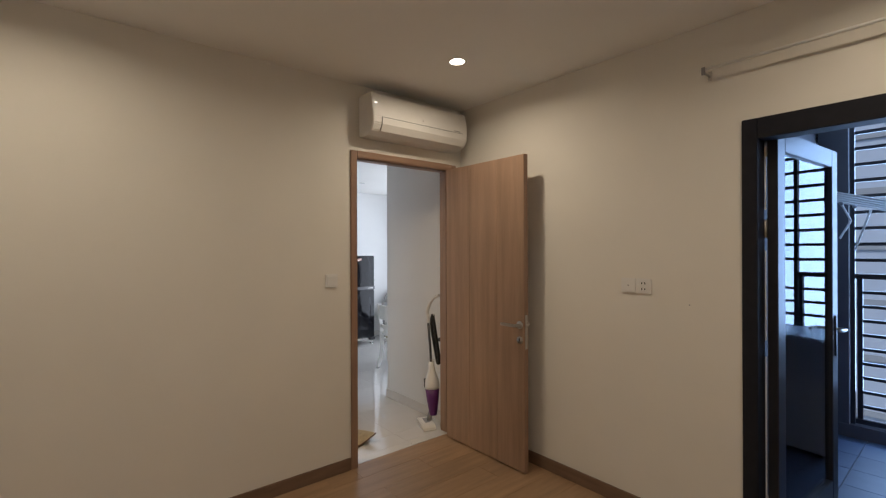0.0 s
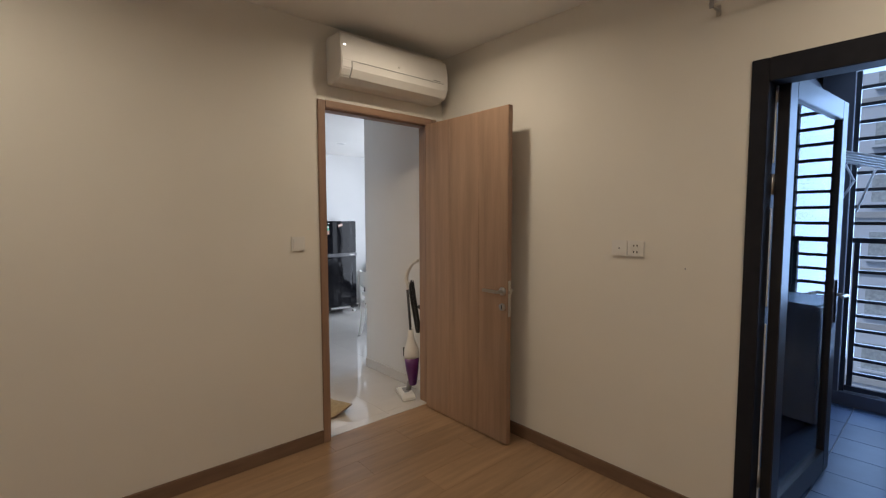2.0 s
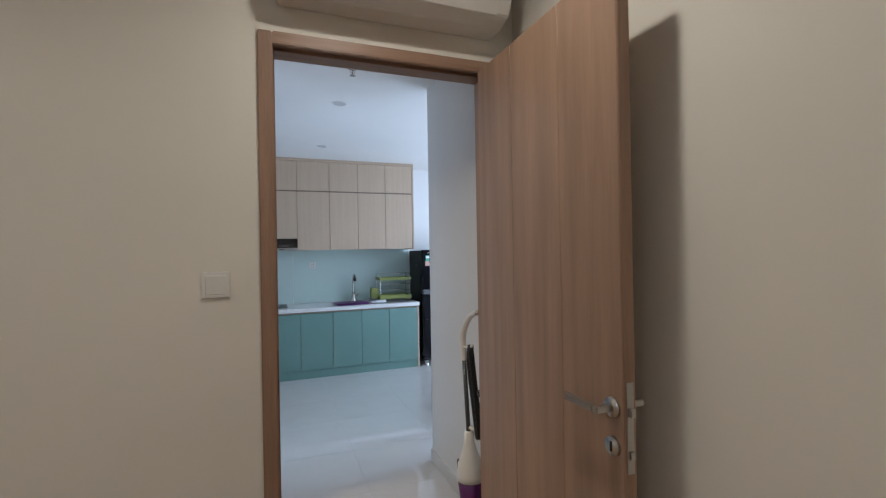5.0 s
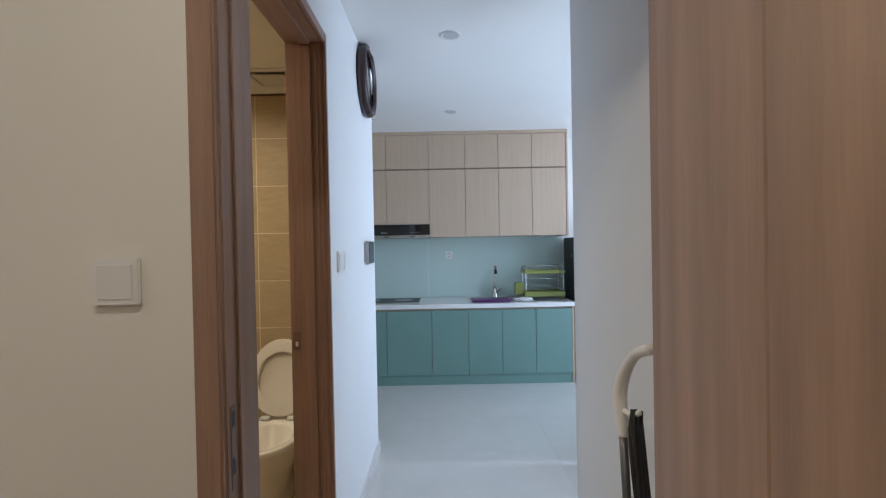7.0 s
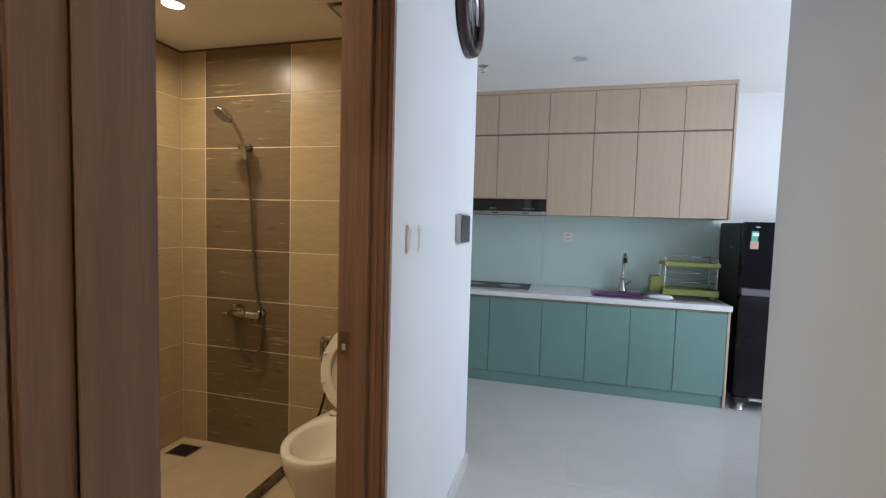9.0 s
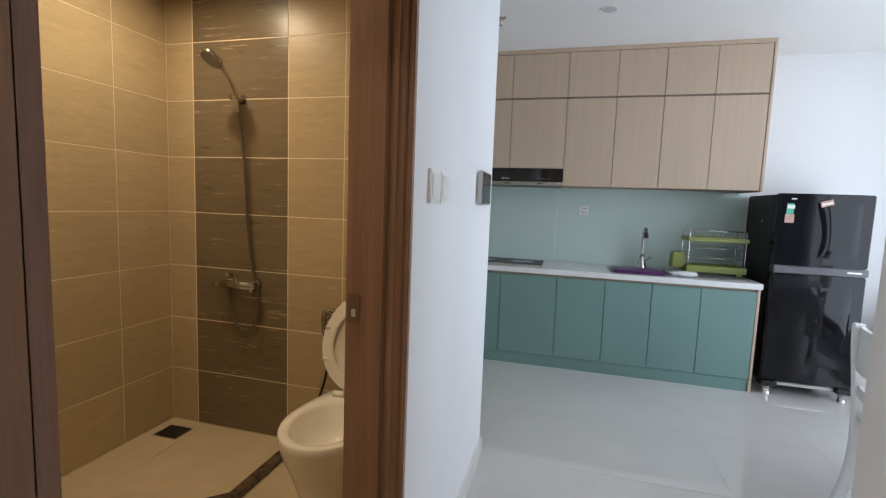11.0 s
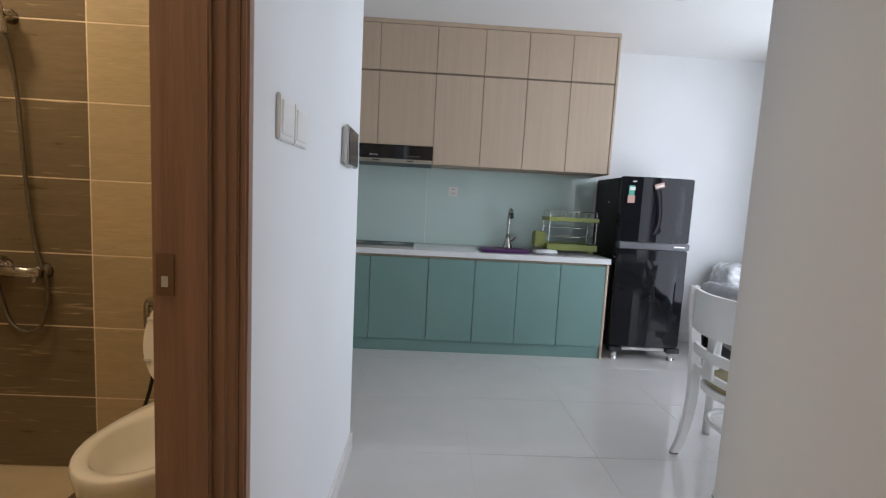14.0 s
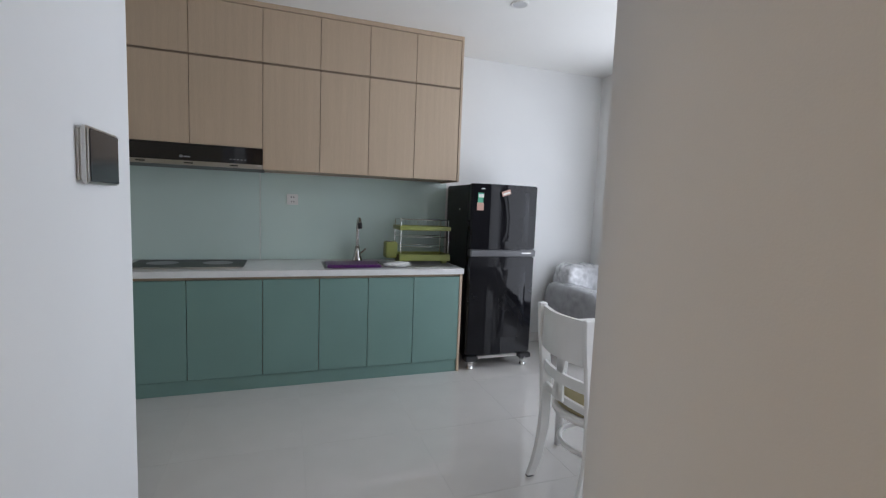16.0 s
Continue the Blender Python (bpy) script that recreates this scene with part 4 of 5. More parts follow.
# ---- corridor ----
def wall_clock():
    c = thing("wall_clock", "round wall clock with a thick dark rim on the corridor wall", "clock")
    c.matrix_world = pose(XL, 1.795, 2.315, 0, 90, 0)
    part("rim", lathe_bm([(0.165, 0.002), (0.200, 0.000), (0.207, 0.018), (0.200, 0.045), (0.186, 0.055), (0.170, 0.048), (0.165, 0.030), (0.165, 0.002)], 48), M_CLOCKR, c, "", True)
    part("face", lathe_bm([(0.0, 0.024), (0.1645, 0.024), (0.1645, 0.002), (0.0, 0.002)], 48), M_CLOCKF, c, "white dial")
    for k in range(12):
        a = 2 * math.pi * k / 12
        bm = bmesh.new()
        add_box(bm, 0.125, 0.150, -0.004, 0.004, 0.0242, 0.0256)
        part("hour_mark", move_bm(bm, Matrix.Rotation(a, 4, "Z")), M_BLACKP, c)
    for name, ln, a in (("hour_pointer", 0.085, 150), ("minute_pointer", 0.125, 40)):
        bm = bmesh.new()
        add_box(bm, -0.02, ln, -0.004, 0.004, 0.027, 0.0285)
        part(name, move_bm(bm, Matrix.Rotation(radians(a), 4, "Z")), M_BLACKP, c)
    g = part("cover_glass", lathe_bm([(0.0, 0.038), (0.166, 0.036), (0.166, 0.034), (0.0, 0.036)], 40), M_MIRRORGLASS, c, "", True)
    g.visible_shadow = False


wall_clock()
for y in (1.113, 1.213):
    tagged(rocker_switch("light_switch", "white single rocker light switch on the corridor wall", pose(XL, y, 1.296, 0, 0, 90), 0.098, 0.09, 1), group="corridor switches")


def intercom():
    i = thing("intercom", "grey wall intercom with a dark screen near the wall corner", "intercom")
    i.matrix_world = pose(XL, 1.822, 1.322, 0, 0, 90)
    boxp("back_plate", i, M_WPLAST2, (-0.100, 0.085, -0.010, 0, -0.060, 0.060), 0.003)
    s = boxp("housing", i, M_STEEL, (-0.102, 0.102, -0.026, -0.0102, -0.068, 0.068), 0.004, "silver housing")
    boxp("screen", s, M_SCREEN, (-0.092, 0.097, -0.0275, -0.0255, -0.062, 0.062), 0.001, "dark screen")


intercom()


def sprinkler(sx, sy):
    s = thing("sprinkler", "chrome pendent fire sprinkler on the ceiling", "sprinkler", "ceiling sprinklers", (sx, sy, ZK))
    part("rose", lathe_bm([(0.0, -0.010), (0.022, -0.010), (0.036, -0.003), (0.038, 0.0), (0.0, 0.0)], 24), M_CHROME, s, "", True)
    part("frame_arm", tube_bm(smooth_line([(-0.004, 0, -0.01), (-0.014, 0, -0.025), (0, 0, -0.045), (0.014, 0, -0.025), (0.004, 0, -0.01)], 4), 0.003, 8), M_CHROME, s, "", True)
    part("bulb", tube_bm([(0, 0, -0.012), (0, 0, -0.04)], 0.003, 8), M_PAPERP, s, "", True)
    part("deflector", lathe_bm([(0, -0.050), (0.017, -0.049), (0.017, -0.046), (0, -0.046)], 16), M_CHROME, s)


sprinkler(0.50, 0.93)
sprinkler(-0.13, 3.03)


def vacuum_cleaner():
    v = thing("stick_vacuum", "white and purple upright stick vacuum leaning on the wall", "vacuum cleaner", loc=(0, 0, 0))
    # floor head
    bm = extrude_profile([(-0.125, 0.0), (0.125, 0.0), (0.125, 0.018), (0.09, 0.045), (-0.09, 0.045), (-0.125, 0.018)], -0.055, 0.055, "y")
    bevelled(bm, 0.008, 2)
    hd = part("floor_head", move_bm(bm, pose(0.865, 0.275, 0, 0, 0, 68)), M_WPLAST, v, "white floor head")
    bm = bmesh.new()
    add_box(bm, -0.05, 0.05, -0.02, 0.02, 0.0455, 0.049)
    part("head_grille", move_bm(bm, pose(0.865, 0.275, 0, 0, 0, 68)), M_GREYPL, hd)
    part("swivel", tube_bm([(0.885, 0.265, 0.03), (0.895, 0.25, 0.115)], 0.022, 14), M_GREYPL, v, "", True)
    # dust cup: purple below, white motor body above
    ax = Vector((0.005, 0.06, 1.0)).normalized()
    turn = ax.to_track_quat("Z", "Y").to_matrix().to_4x4()
    base = Matrix.Translation((0.897, 0.215, 0.10)) @ turn
    part("dust_cup", move_bm(lathe_bm([(0.026, 0.0), (0.032, 0.01), (0.052, 0.14), (0.060, 0.225), (0.0, 0.225)], 28), base), M_PURPLE, v, "translucent purple dust cup", True)
    mb = part("motor_body", move_bm(lathe_bm([(0.061, 0.226), (0.063, 0.25), (0.058, 0.30), (0.040, 0.345), (0.026, 0.40), (0.024, 0.45), (0.0, 0.45)], 28), base), M_WPLAST, v, "white motor body", True)
    for k in range(4):
        bm = bmesh.new()
        add_box(bm, -0.022, 0.022, -0.066, -0.058, 0.256 + k * 0.010, 0.260 + k * 0.010)
        part("vent_slot", move_bm(bm, base), M_BLACKP, mb)
    part("side_clip", tube_bm([(0.868, 0.285, 0.33), (0.868, 0.288, 0.40)], 0.012, 10), M_BLACKP, v, "", True)
    part("tube", tube_bm([(0.899, 0.242, 0.53), (0.899, 0.285, 0.90)], 0.0105, 14), M_TUBE, v, "dark grey metal tube", True)
    line = smooth_line([(0.899, 0.281, 0.875), (0.899, 0.292, 0.93), (0.899, 0.298, 0.975), (0.90, 0.272, 1.035), (0.904, 0.215, 1.095), (0.908, 0.150, 1.122)], 6)
    n = len(line)
    part("handle_grip", tube_bm(line, 0.02, 14, radii=[0.0125 + 0.005 * math.sin(min(1, 1.4 * k / n) * math.pi) for k in range(n)]), M_WPLAST, v, "curved white grip", True)
    part("grip_spur", tube_bm([(0.899, 0.298, 0.958), (0.896, 0.330, 0.968)], 0.008, 10, radii=[0.013, 0.004]), M_WPLAST, v, "", True)
    # the mains lead wound between two hooks
    bm = bmesh.new()
    for k in range(5):
        dx, dy = (k % 3 - 1) * 0.008, (k // 3) * 0.010
        tube_bm(smooth_line([(0.915 + dx, 0.235 + dy, 0.955), (0.918 + dx, 0.255 + dy, 0.86), (0.918 + dx, 0.215 + dy, 0.70), (0.915 + dx, 0.165 + dy, 0.545),
                             (0.912 + dx, 0.150 + dy, 0.60), (0.910 + dx, 0.19 + dy, 0.78), (0.912 + dx, 0.225 + dy, 0.92)], 5), 0.0055, 7, True, bm)
    part("mains_lead", bm, M_BLACKP, v, "black mains lead wound up", True)
    boxp("plug", v, M_BLACKP, (0.905, 0.93, 0.125, 0.165, 0.735, 0.765), 0.006)
    for z, y in ((0.94, 0.26), (0.57, 0.20)):
        part("cord_hook", tube_bm(smooth_line([(0.899, y + 0.03, z), (0.91, y - 0.01, z), (0.915, y - 0.035, z + 0.015)], 4), 0.007, 8), M_WPLAST, v, "", True)


vacuum_cleaner()


def bath_mat():
    m = thing("door_mat", "beige woven mat with a curled corner on the tile floor", "mat")
    bm = bmesh.new()
    nx, ny = 14, 20
    rows = {}
    for i in range(nx + 1):
        for j in range(ny + 1):
            u, v = i / nx, j / ny
            x, y = 0.035 + u * 0.33, 0.27 + v * 0.52
            curl = max(0.0, u - 0.55) * max(0.0, 0.55 - v) * 0.22
            wave = 0.004 * (1 + math.sin(7 * u + 5 * v))
            for s in (0, 1):
                rows[i, j, s] = bm.verts.new((x, y, 0.001 + wave + curl + s * 0.008))
    for i in range(nx):
        for j in range(ny):
            for s in (0, 1):
                q = (rows[i, j, s], rows[i + 1, j, s], rows[i + 1, j + 1, s], rows[i, j + 1, s])
                bm.faces.new(q if s else q[::-1])
    rim = [(i, 0) for i in range(nx)] + [(nx, j) for j in range(ny)] + [(i, ny) for i in range(nx, 0, -1)] + [(0, j) for j in range(ny, 0, -1)]
    for k, a in enumerate(rim):
        b = rim[(k + 1) % len(rim)]
        bm.faces.new((rows[*a, 0], rows[*b, 0], rows[*b, 1], rows[*a, 1]))
    part("weave", bm, M_MAT, m)
    bm = tube_bm([rows_co for rows_co in [(0.035 + u * 0.33, 0.272, 0.008 + max(0.0, u - 0.55) * 0.55 * 0.22 + 0.004 * (1 + math.sin(7 * u))) for u in [k / 14 for k in range(15)]]], 0.006, 8)
    part("dark_hem", bm, M_SKIRT, m, "dark stitched hem", True)


bath_mat()


# ---- living corner ----
def dining_chair():
    c = thing("dining_chair", "white lacquered wooden dining chair with an olive padded seat", "chair", loc=(1.598, 2.008, 0))
    # local: faces +x, back towards -x
    for s, y in ((-1, -0.165), (1, 0.165)):
        line = smooth_line([(-0.045, y, 0.006), (-0.012, y, 0.10), (0.012, y, 0.25), (0.012, y, 0.40), (0.0, y, 0.55), (-0.02, y, 0.71), (-0.03, y, 0.822)], 5)
        bm = bmesh.new()
        rings = []
        for k, p in enumerate(line):
            hw, hd = 0.012, 0.020 + 0.006 * math.sin(math.pi * k / (len(line) - 1))
            rings.append([bm.verts.new((p.x + a * hd, p.y + b * hw, p.z)) for a, b in ((-1, -1), (1, -1), (1, 1), (-1, 1))])
        for a, b in zip(rings, rings[1:]):
            for k in range(4):
                bm.faces.new((a[k], a[(k + 1) % 4], b[(k + 1) % 4], b[k]))
        bm.faces.new(rings[0][::-1])
        bm.faces.new(rings[-1])
        bevelled(bm, 0.004, 1)
        leg = part("back_leg", bm, M_CHAIR, c)
        boxp("foot_pad", leg, M_BLACKP, (-0.062, -0.030, y - 0.010, y + 0.010, 0.0, 0.006), 0.001)
    for y in (-0.165, 0.165):
        bm = tube_bm([(0.33, y * 0.98, 0.0), (0.315, y * 0.95, 0.38)], 0.018, 10, radii=[0.014, 0.021])
        part("front_leg", bm, M_CHAIR, c, "", True)
    def bowed(z0, z1, x0, bow, th, name):
        pts_o = []
        pts_i = []
        for k in range(11):
            t = k / 10
            y = -0.155 + 0.31 * t
            b = -bow * math.sin(math.pi * t)
            pts_o.append((x0 + b, y))
            pts_i.append((x0 + b + th, y))
        bm = extrude_profile(pts_o + pts_i[::-1], z0, z1, "z")
        bevelled(bm, 0.003, 1)
        return part(name, bm, M_CHAIR, c)
    bowed(0.63, 0.81, -0.028, 0.035, 0.018, "crest_board")
    bowed(0.515, 0.560, -0.010, 0.030, 0.016, "back_rail")
    bowed(0.425, 0.455, 0.002, 0.020, 0.016, "lower_rail")
    for y, lean in ((-0.05, 0.03), (0.05, -0.03)):
        bm = bmesh.new()
        add_box(bm, -0.006, 0.006, -0.022, 0.022, 0, 0.19)
        bevelled(bm, 0.002, 1)
        part("slat", move_bm(bm, pose(-0.036, y + lean, 0.44, 9 if y > 0 else -9, 4, 0)), M_CHAIR, c)
    bm = lathe_bm([(0.0, 0.0), (0.192, 0.0), (0.205, 0.010), (0.205, 0.028), (0.192, 0.036), (0.0, 0.036)], 36)
    part("seat_frame", move_bm(bm, pose(0.185, 0, 0.355)), M_CHAIR, c, "", True)
    bm = lathe_bm([(0.0, 0.0), (0.18, 0.0), (0.19, 0.012), (0.175, 0.034), (0.10, 0.044), (0.0, 0.046)], 36)
    part("seat_pad", move_bm(bm, pose(0.185, 0, 0.391)), M_SEAT, c, "olive vinyl seat pad", True)
    ring = [(0.175 + 0.155 * math.cos(2 * math.pi * k / 36), 0.155 * math.sin(2 * math.pi * k / 36), 0.225) for k in range(36)]
    part("hoop_stretcher", tube_bm(ring, 0.011, 10, True), M_CHAIR, c, "", True)
    return c


chair = tagged(dining_chair(), group="chairs round the table")
copy_thing(chair, pose(2.80, 2.02, 0, 0, 0, 180))


def dining_table():
    t = thing("dining_table", "white dining table beside the chairs", "table", loc=(2.19, 2.0, 0))
    boxp("tabletop", t, M_CHAIR, (-0.40, 0.40, -0.44, 0.44, 0.635, 0.66), 0.006)
    boxp("apron", t, M_CHAIR, (-0.34, 0.34, -0.38, 0.38, 0.57, 0.634), 0.003)
    for x in (-0.345, 0.345):
        for y in (-0.385, 0.385):
            part("leg", tube_bm([(x, y, 0), (x, y, 0.634)], 0.03, 12, radii=[0.018, 0.03]), M_CHAIR, t, "", True)


dining_table()


def pillow_bm(x0, x1, y0, y1, z0, z1, power=5.0, cuts=12, crumple=0.0, seed=0.0):
    """A rounded block; crumple: the depth of its folds."""
    bm = bmesh.new()
    add_box(bm, -1, 1, -1, 1, -1, 1)
    bmesh.ops.subdivide_edges(bm, edges=list(bm.edges), cuts=cuts, use_grid_fill=True)
    c = Vector(((x0 + x1) / 2, (y0 + y1) / 2, (z0 + z1) / 2))
    h = Vector(((x1 - x0) / 2, (y1 - y0) / 2, (z1 - z0) / 2))
    for v in bm.verts:
        p = v.co
        k = (abs(p.x) ** power + abs(p.y) ** power + abs(p.z) ** power) ** (1 / power)
        q = Vector((p.x / k * h.x, p.y / k * h.y, p.z / k * h.z))
        if crumple:
            w = (q + c) * 11 + Vector((seed, 1.7, 4.1))
            fold = 1 - 2 * abs(noise.noise(w))
            q += q.normalized() * crumple * (fold + 0.6 * noise.noise(w * 2.7) + 0.35 * (1 - 2 * abs(noise.noise(w * 5.1))))
        v.co = q + c
    return bm


def sofa():
    s = thing("sofa", "grey fabric sofa still wrapped in clear plastic film", "sofa", loc=(2.745, 3.25, 0))
    part("base", pillow_bm(0.02, 0.51, 0.02, 0.76, 0.09, 0.34, 8), M_SOFA, s, "", True)
    part("seat_cushion", pillow_bm(0.15, 0.51, 0.02, 0.58, 0.335, 0.46, 5), M_SOFA, s, "", True)
    part("arm", pillow_bm(0.0, 0.16, 0.0, 0.76, 0.09, 0.565, 5), M_SOFA, s, "", True)
    part("backrest", pillow_bm(0.10, 0.51, 0.56, 0.77, 0.33, 0.72, 5), M_SOFA, s, "", True)
    for x in (0.06, 0.45):
        for y in (0.06, 0.70):
            boxp("foot", s, M_BLACKP, (x - 0.025, x + 0.025, y - 0.025, y + 0.025, 0, 0.097), 0.003)
    part("arm_film", pillow_bm(-0.022, 0.182, -0.025, 0.785, 0.10, 0.592, 5, 26, 0.010, 2.0), M_WRAP, s, "crumpled clear plastic film", True)
    part("back_film", pillow_bm(0.08, 0.515, 0.535, 0.795, 0.33, 0.750, 5, 26, 0.012, 9.0), M_WRAPB, s, "crumpled clear plastic film", True)


sofa()


# ---- windows ----
def tall_window(name, y0, y1):
    w = thing(name, "tall white framed window onto daylight", "window", kind="structure")
    x0, x1, z1 = 3.40, 3.46, 2.42
    boxp("window_frame", w, M_WPLAST, (x0, x1, y0, y0 + 0.06, 0.0, z1), 0.003)
    boxp("window_frame", w, M_WPLAST, (x0, x1, y1 - 0.06, y1, 0.0, z1), 0.003)
    boxp("window_frame", w, M_WPLAST, (x0, x1, y0 + 0.0605, y1 - 0.0605, z1 - 0.06, z1), 0.003)
    boxp("window_sill", w, M_WPLAST, (x0, x1, y0 + 0.0605, y1 - 0.0605, 0.0, 0.08), 0.003)
    ym = (y0 + y1) / 2
    boxp("mullion", w, M_WPLAST, (x0, x1, ym - 0.03, ym + 0.03, 0.0805, z1 - 0.0605), 0.003)
    for a, b in ((y0 + 0.0605, ym - 0.0305), (ym + 0.0305, y1 - 0.0605)):
        g = boxp("pane", w, M_GLASS, (3.428, 3.434, a, b, 0.0805, z1 - 0.0605), 0)
        g.visible_shadow = False


tall_window("window_1", 0.80, 3.80)
tall_window("window_2", -1.35, 0.60)


# ---- loggia things ----
def safety_grille():
    g = thing("safety_grille", "black metal safety grille with horizontal bars and a lower gate", "grille")
    x = 3.40
    ys, ye = -2.095, -3.69
    for y in (ys, -2.9, ye + 0.03):
        boxp("post", g, M_DARKMETAL, (x - 0.02, x + 0.02, y - 0.03, y, 0.0905, ZL - 0.001), 0.002)
    z = 1.40
    while z < ZL - 0.05:
        for a, b in ((-2.8995, ys - 0.0305), (ye + 0.0305, -2.9305)):
            boxp("bar", g, M_DARKMETAL, (x - 0.012, x + 0.012, a, b, z, z + 0.026), 0.002)
        z += 0.128
    boxp("gate_rail", g, M_DARKMETAL, (x - 0.018, x + 0.018, -2.8995, ys - 0.0305, 1.262, 1.302), 0.002)
    boxp("gate_rail", g, M_DARKMETAL, (x - 0.018, x + 0.018, -2.8995, ys - 0.0305, 0.10, 0.14), 0.002)
    boxp("gate_stile", g, M_DARKMETAL, (x - 0.018, x + 0.018, ys - 0.075, ys - 0.042, 0.1405, 1.2615), 0.002)
    boxp("gate_stile", g, M_DARKMETAL, (x - 0.018, x + 0.018, -2.895, -2.865, 0.1405, 1.2615), 0.002)
    z = 0.23
    while z < 1.25:
        boxp("gate_bar", g, M_DARKMETAL, (x - 0.012, x + 0.012, -2.8645, ys - 0.0755, z, z + 0.024), 0.002)
        boxp("gate_bar", g, M_DARKMETAL, (x - 0.012, x + 0.012, ye + 0.0305, -2.9305, z, z + 0.024), 0.002)
        z += 0.114
    # thin pale strip paints the lit line along the pier's edge
    boxp("lit_edge_strip", g, M_WPLAST2, (3.352, 3.375, ys + 0.001, ys + 0.004, 0.0905, ZL - 0.001), 0)


safety_grille()


def drying_rack():
    r = thing("wall_drying_rack", "white folding clothes rack with scissor arms on the loggia wall", "drying rack")
    for k in range(5):
        x = 2.86 + k * 0.065
        boxp("wall_clip", r, M_WPLAST, (x - 0.014, x + 0.014, -1.915, -1.9005, 1.955 - k * 0.014, 1.995 - k * 0.014), 0.002)
        part("rail", tube_bm([(x, -1.915, 1.975 - k * 0.014), (x, -2.36, 1.835 - k * 0.014)], 0.0085, 10), M_WPLAST, r, "white enamelled rail", True)
    for k, (x, y) in enumerate(((2.86, -2.035), (2.98, -2.105), (3.10, -2.165))):
        z = 1.90 - 0.30 * (-1.915 - y)
        pts = [(x, y, z), (x, y - 0.055, z - 0.13), (x, y + 0.010, z - 0.26)] if k < 2 else [(x, y - 0.09, z - 0.03), (x, y, z - 0.33)]
        for a, b in zip(pts, pts[1:]):
            part("scissor_arm", tube_bm([a, b], 0.007, 8), M_WPLAST, r, "", True)
        part("pivot", tube_bm([(x - 0.014, y, z), (x + 0.014, y, z)], 0.014, 10), M_GREYPL, r, "", True)


drying_rack()


def washing_machine():
    w = thing("washing_machine", "pale blue-grey washing machine on the loggia floor", "washing machine", loc=(2.62, -3.02, -0.012))
    boxp("cabinet", w, M_WASHER, (0, 0.60, 0, 0.58, 0.03, 0.85), 0.012)
    for x in (0.06, 0.54):
        for y in (0.06, 0.52):
            part("foot", tube_bm([(x, y, 0), (x, y, 0.03)], 0.022, 12), M_BLACKP, w, "", True)
    boxp("lid", w, M_WASHER, (0.03, 0.57, 0.08, 0.55, 0.8505, 0.862), 0.004)


washing_machine()


def wall_tap(x, z):
    w = thing("wall_tap", "small chrome tap on the charcoal loggia wall", "tap", loc=(x, -1.9005, z))
    body = part("body", tube_bm([(0, 0, 0), (0, -0.05, 0), (0, -0.085, -0.004)], 0.012, 12), M_CHROME, w, "", True)
    part("wall_rose", tube_bm([(0, 0, 0), (0, -0.008, 0)], 0.026, 16), M_CHROME, w, "", True)
    part("spout", tube_bm(smooth_line([(0, -0.085, -0.004), (0, -0.11, -0.015), (0, -0.115, -0.05)], 4), 0.010, 10), M_CHROME, body, "", True)
    part("lever", tube_bm([(0, -0.055, 0.012), (0, -0.058, 0.035), (0.05, -0.062, 0.04)], 0.006, 8), M_CHROME, body, "", True)


wall_tap(2.773, 0.527)
slab("baseboard_loggia", [(1.16, 3.35, -1.911, -1.90, -0.012, 0.09), (3.339, 3.35, -3.7, -1.911, -0.012, 0.09)], M_CHARWALL, 0.002, label="charcoal tile skirting in the loggia")


# ---- outside ----
def tower(name, x, y0, y1, h, mat, label, base=-28.0):
    t = thing(name, label, "building")
    boxp("wall", t, mat, (x, x + 12, y0, y1, base, h), 0)
    boxp("roof", t, M_FACADEG, (x - 0.3, x + 12.3, y0 - 0.3, y1 + 0.3, h + 0.01, h + 0.8), 0)
    z = -8.2
    while z < min(h - 2, 22):
        y = y0 + 1.0
        while y + 2 < y1:
            wobj = boxp("window", t, M_TOWERGLASS, (x - 0.06, x - 0.005, y, y + 1.7, z + 0.9, z + 2.4), 0)
            boxp("sill", wobj, mat, (x - 0.25, x - 0.005, y - 0.1, y + 1.8, z + 0.75, z + 0.89), 0)
            y += 3.4
        boxp("floor_band", t, M_FACADEG, (x - 0.12, x - 0.004, y0, y1, z, z + 0.35), 0)
        z += 3.2


tower("apartment_tower", 26, -22, -2.9, 34, M_FACADE, "pale rendered apartment tower with rows of windows")
tower("apartment_tower", 34, -2.0, 14, 30, M_FACADE, "pale grey apartment tower with banded floors")
bm = bmesh.new()
bmesh.ops.create_grid(bm, x_segments=2, y_segments=2, size=1500)
move_bm(bm, pose(0, 0, -28.02))
tagged(finish("ground", bm, M_GROUND), "grey asphalt ground far below", "ground", "", "structure")


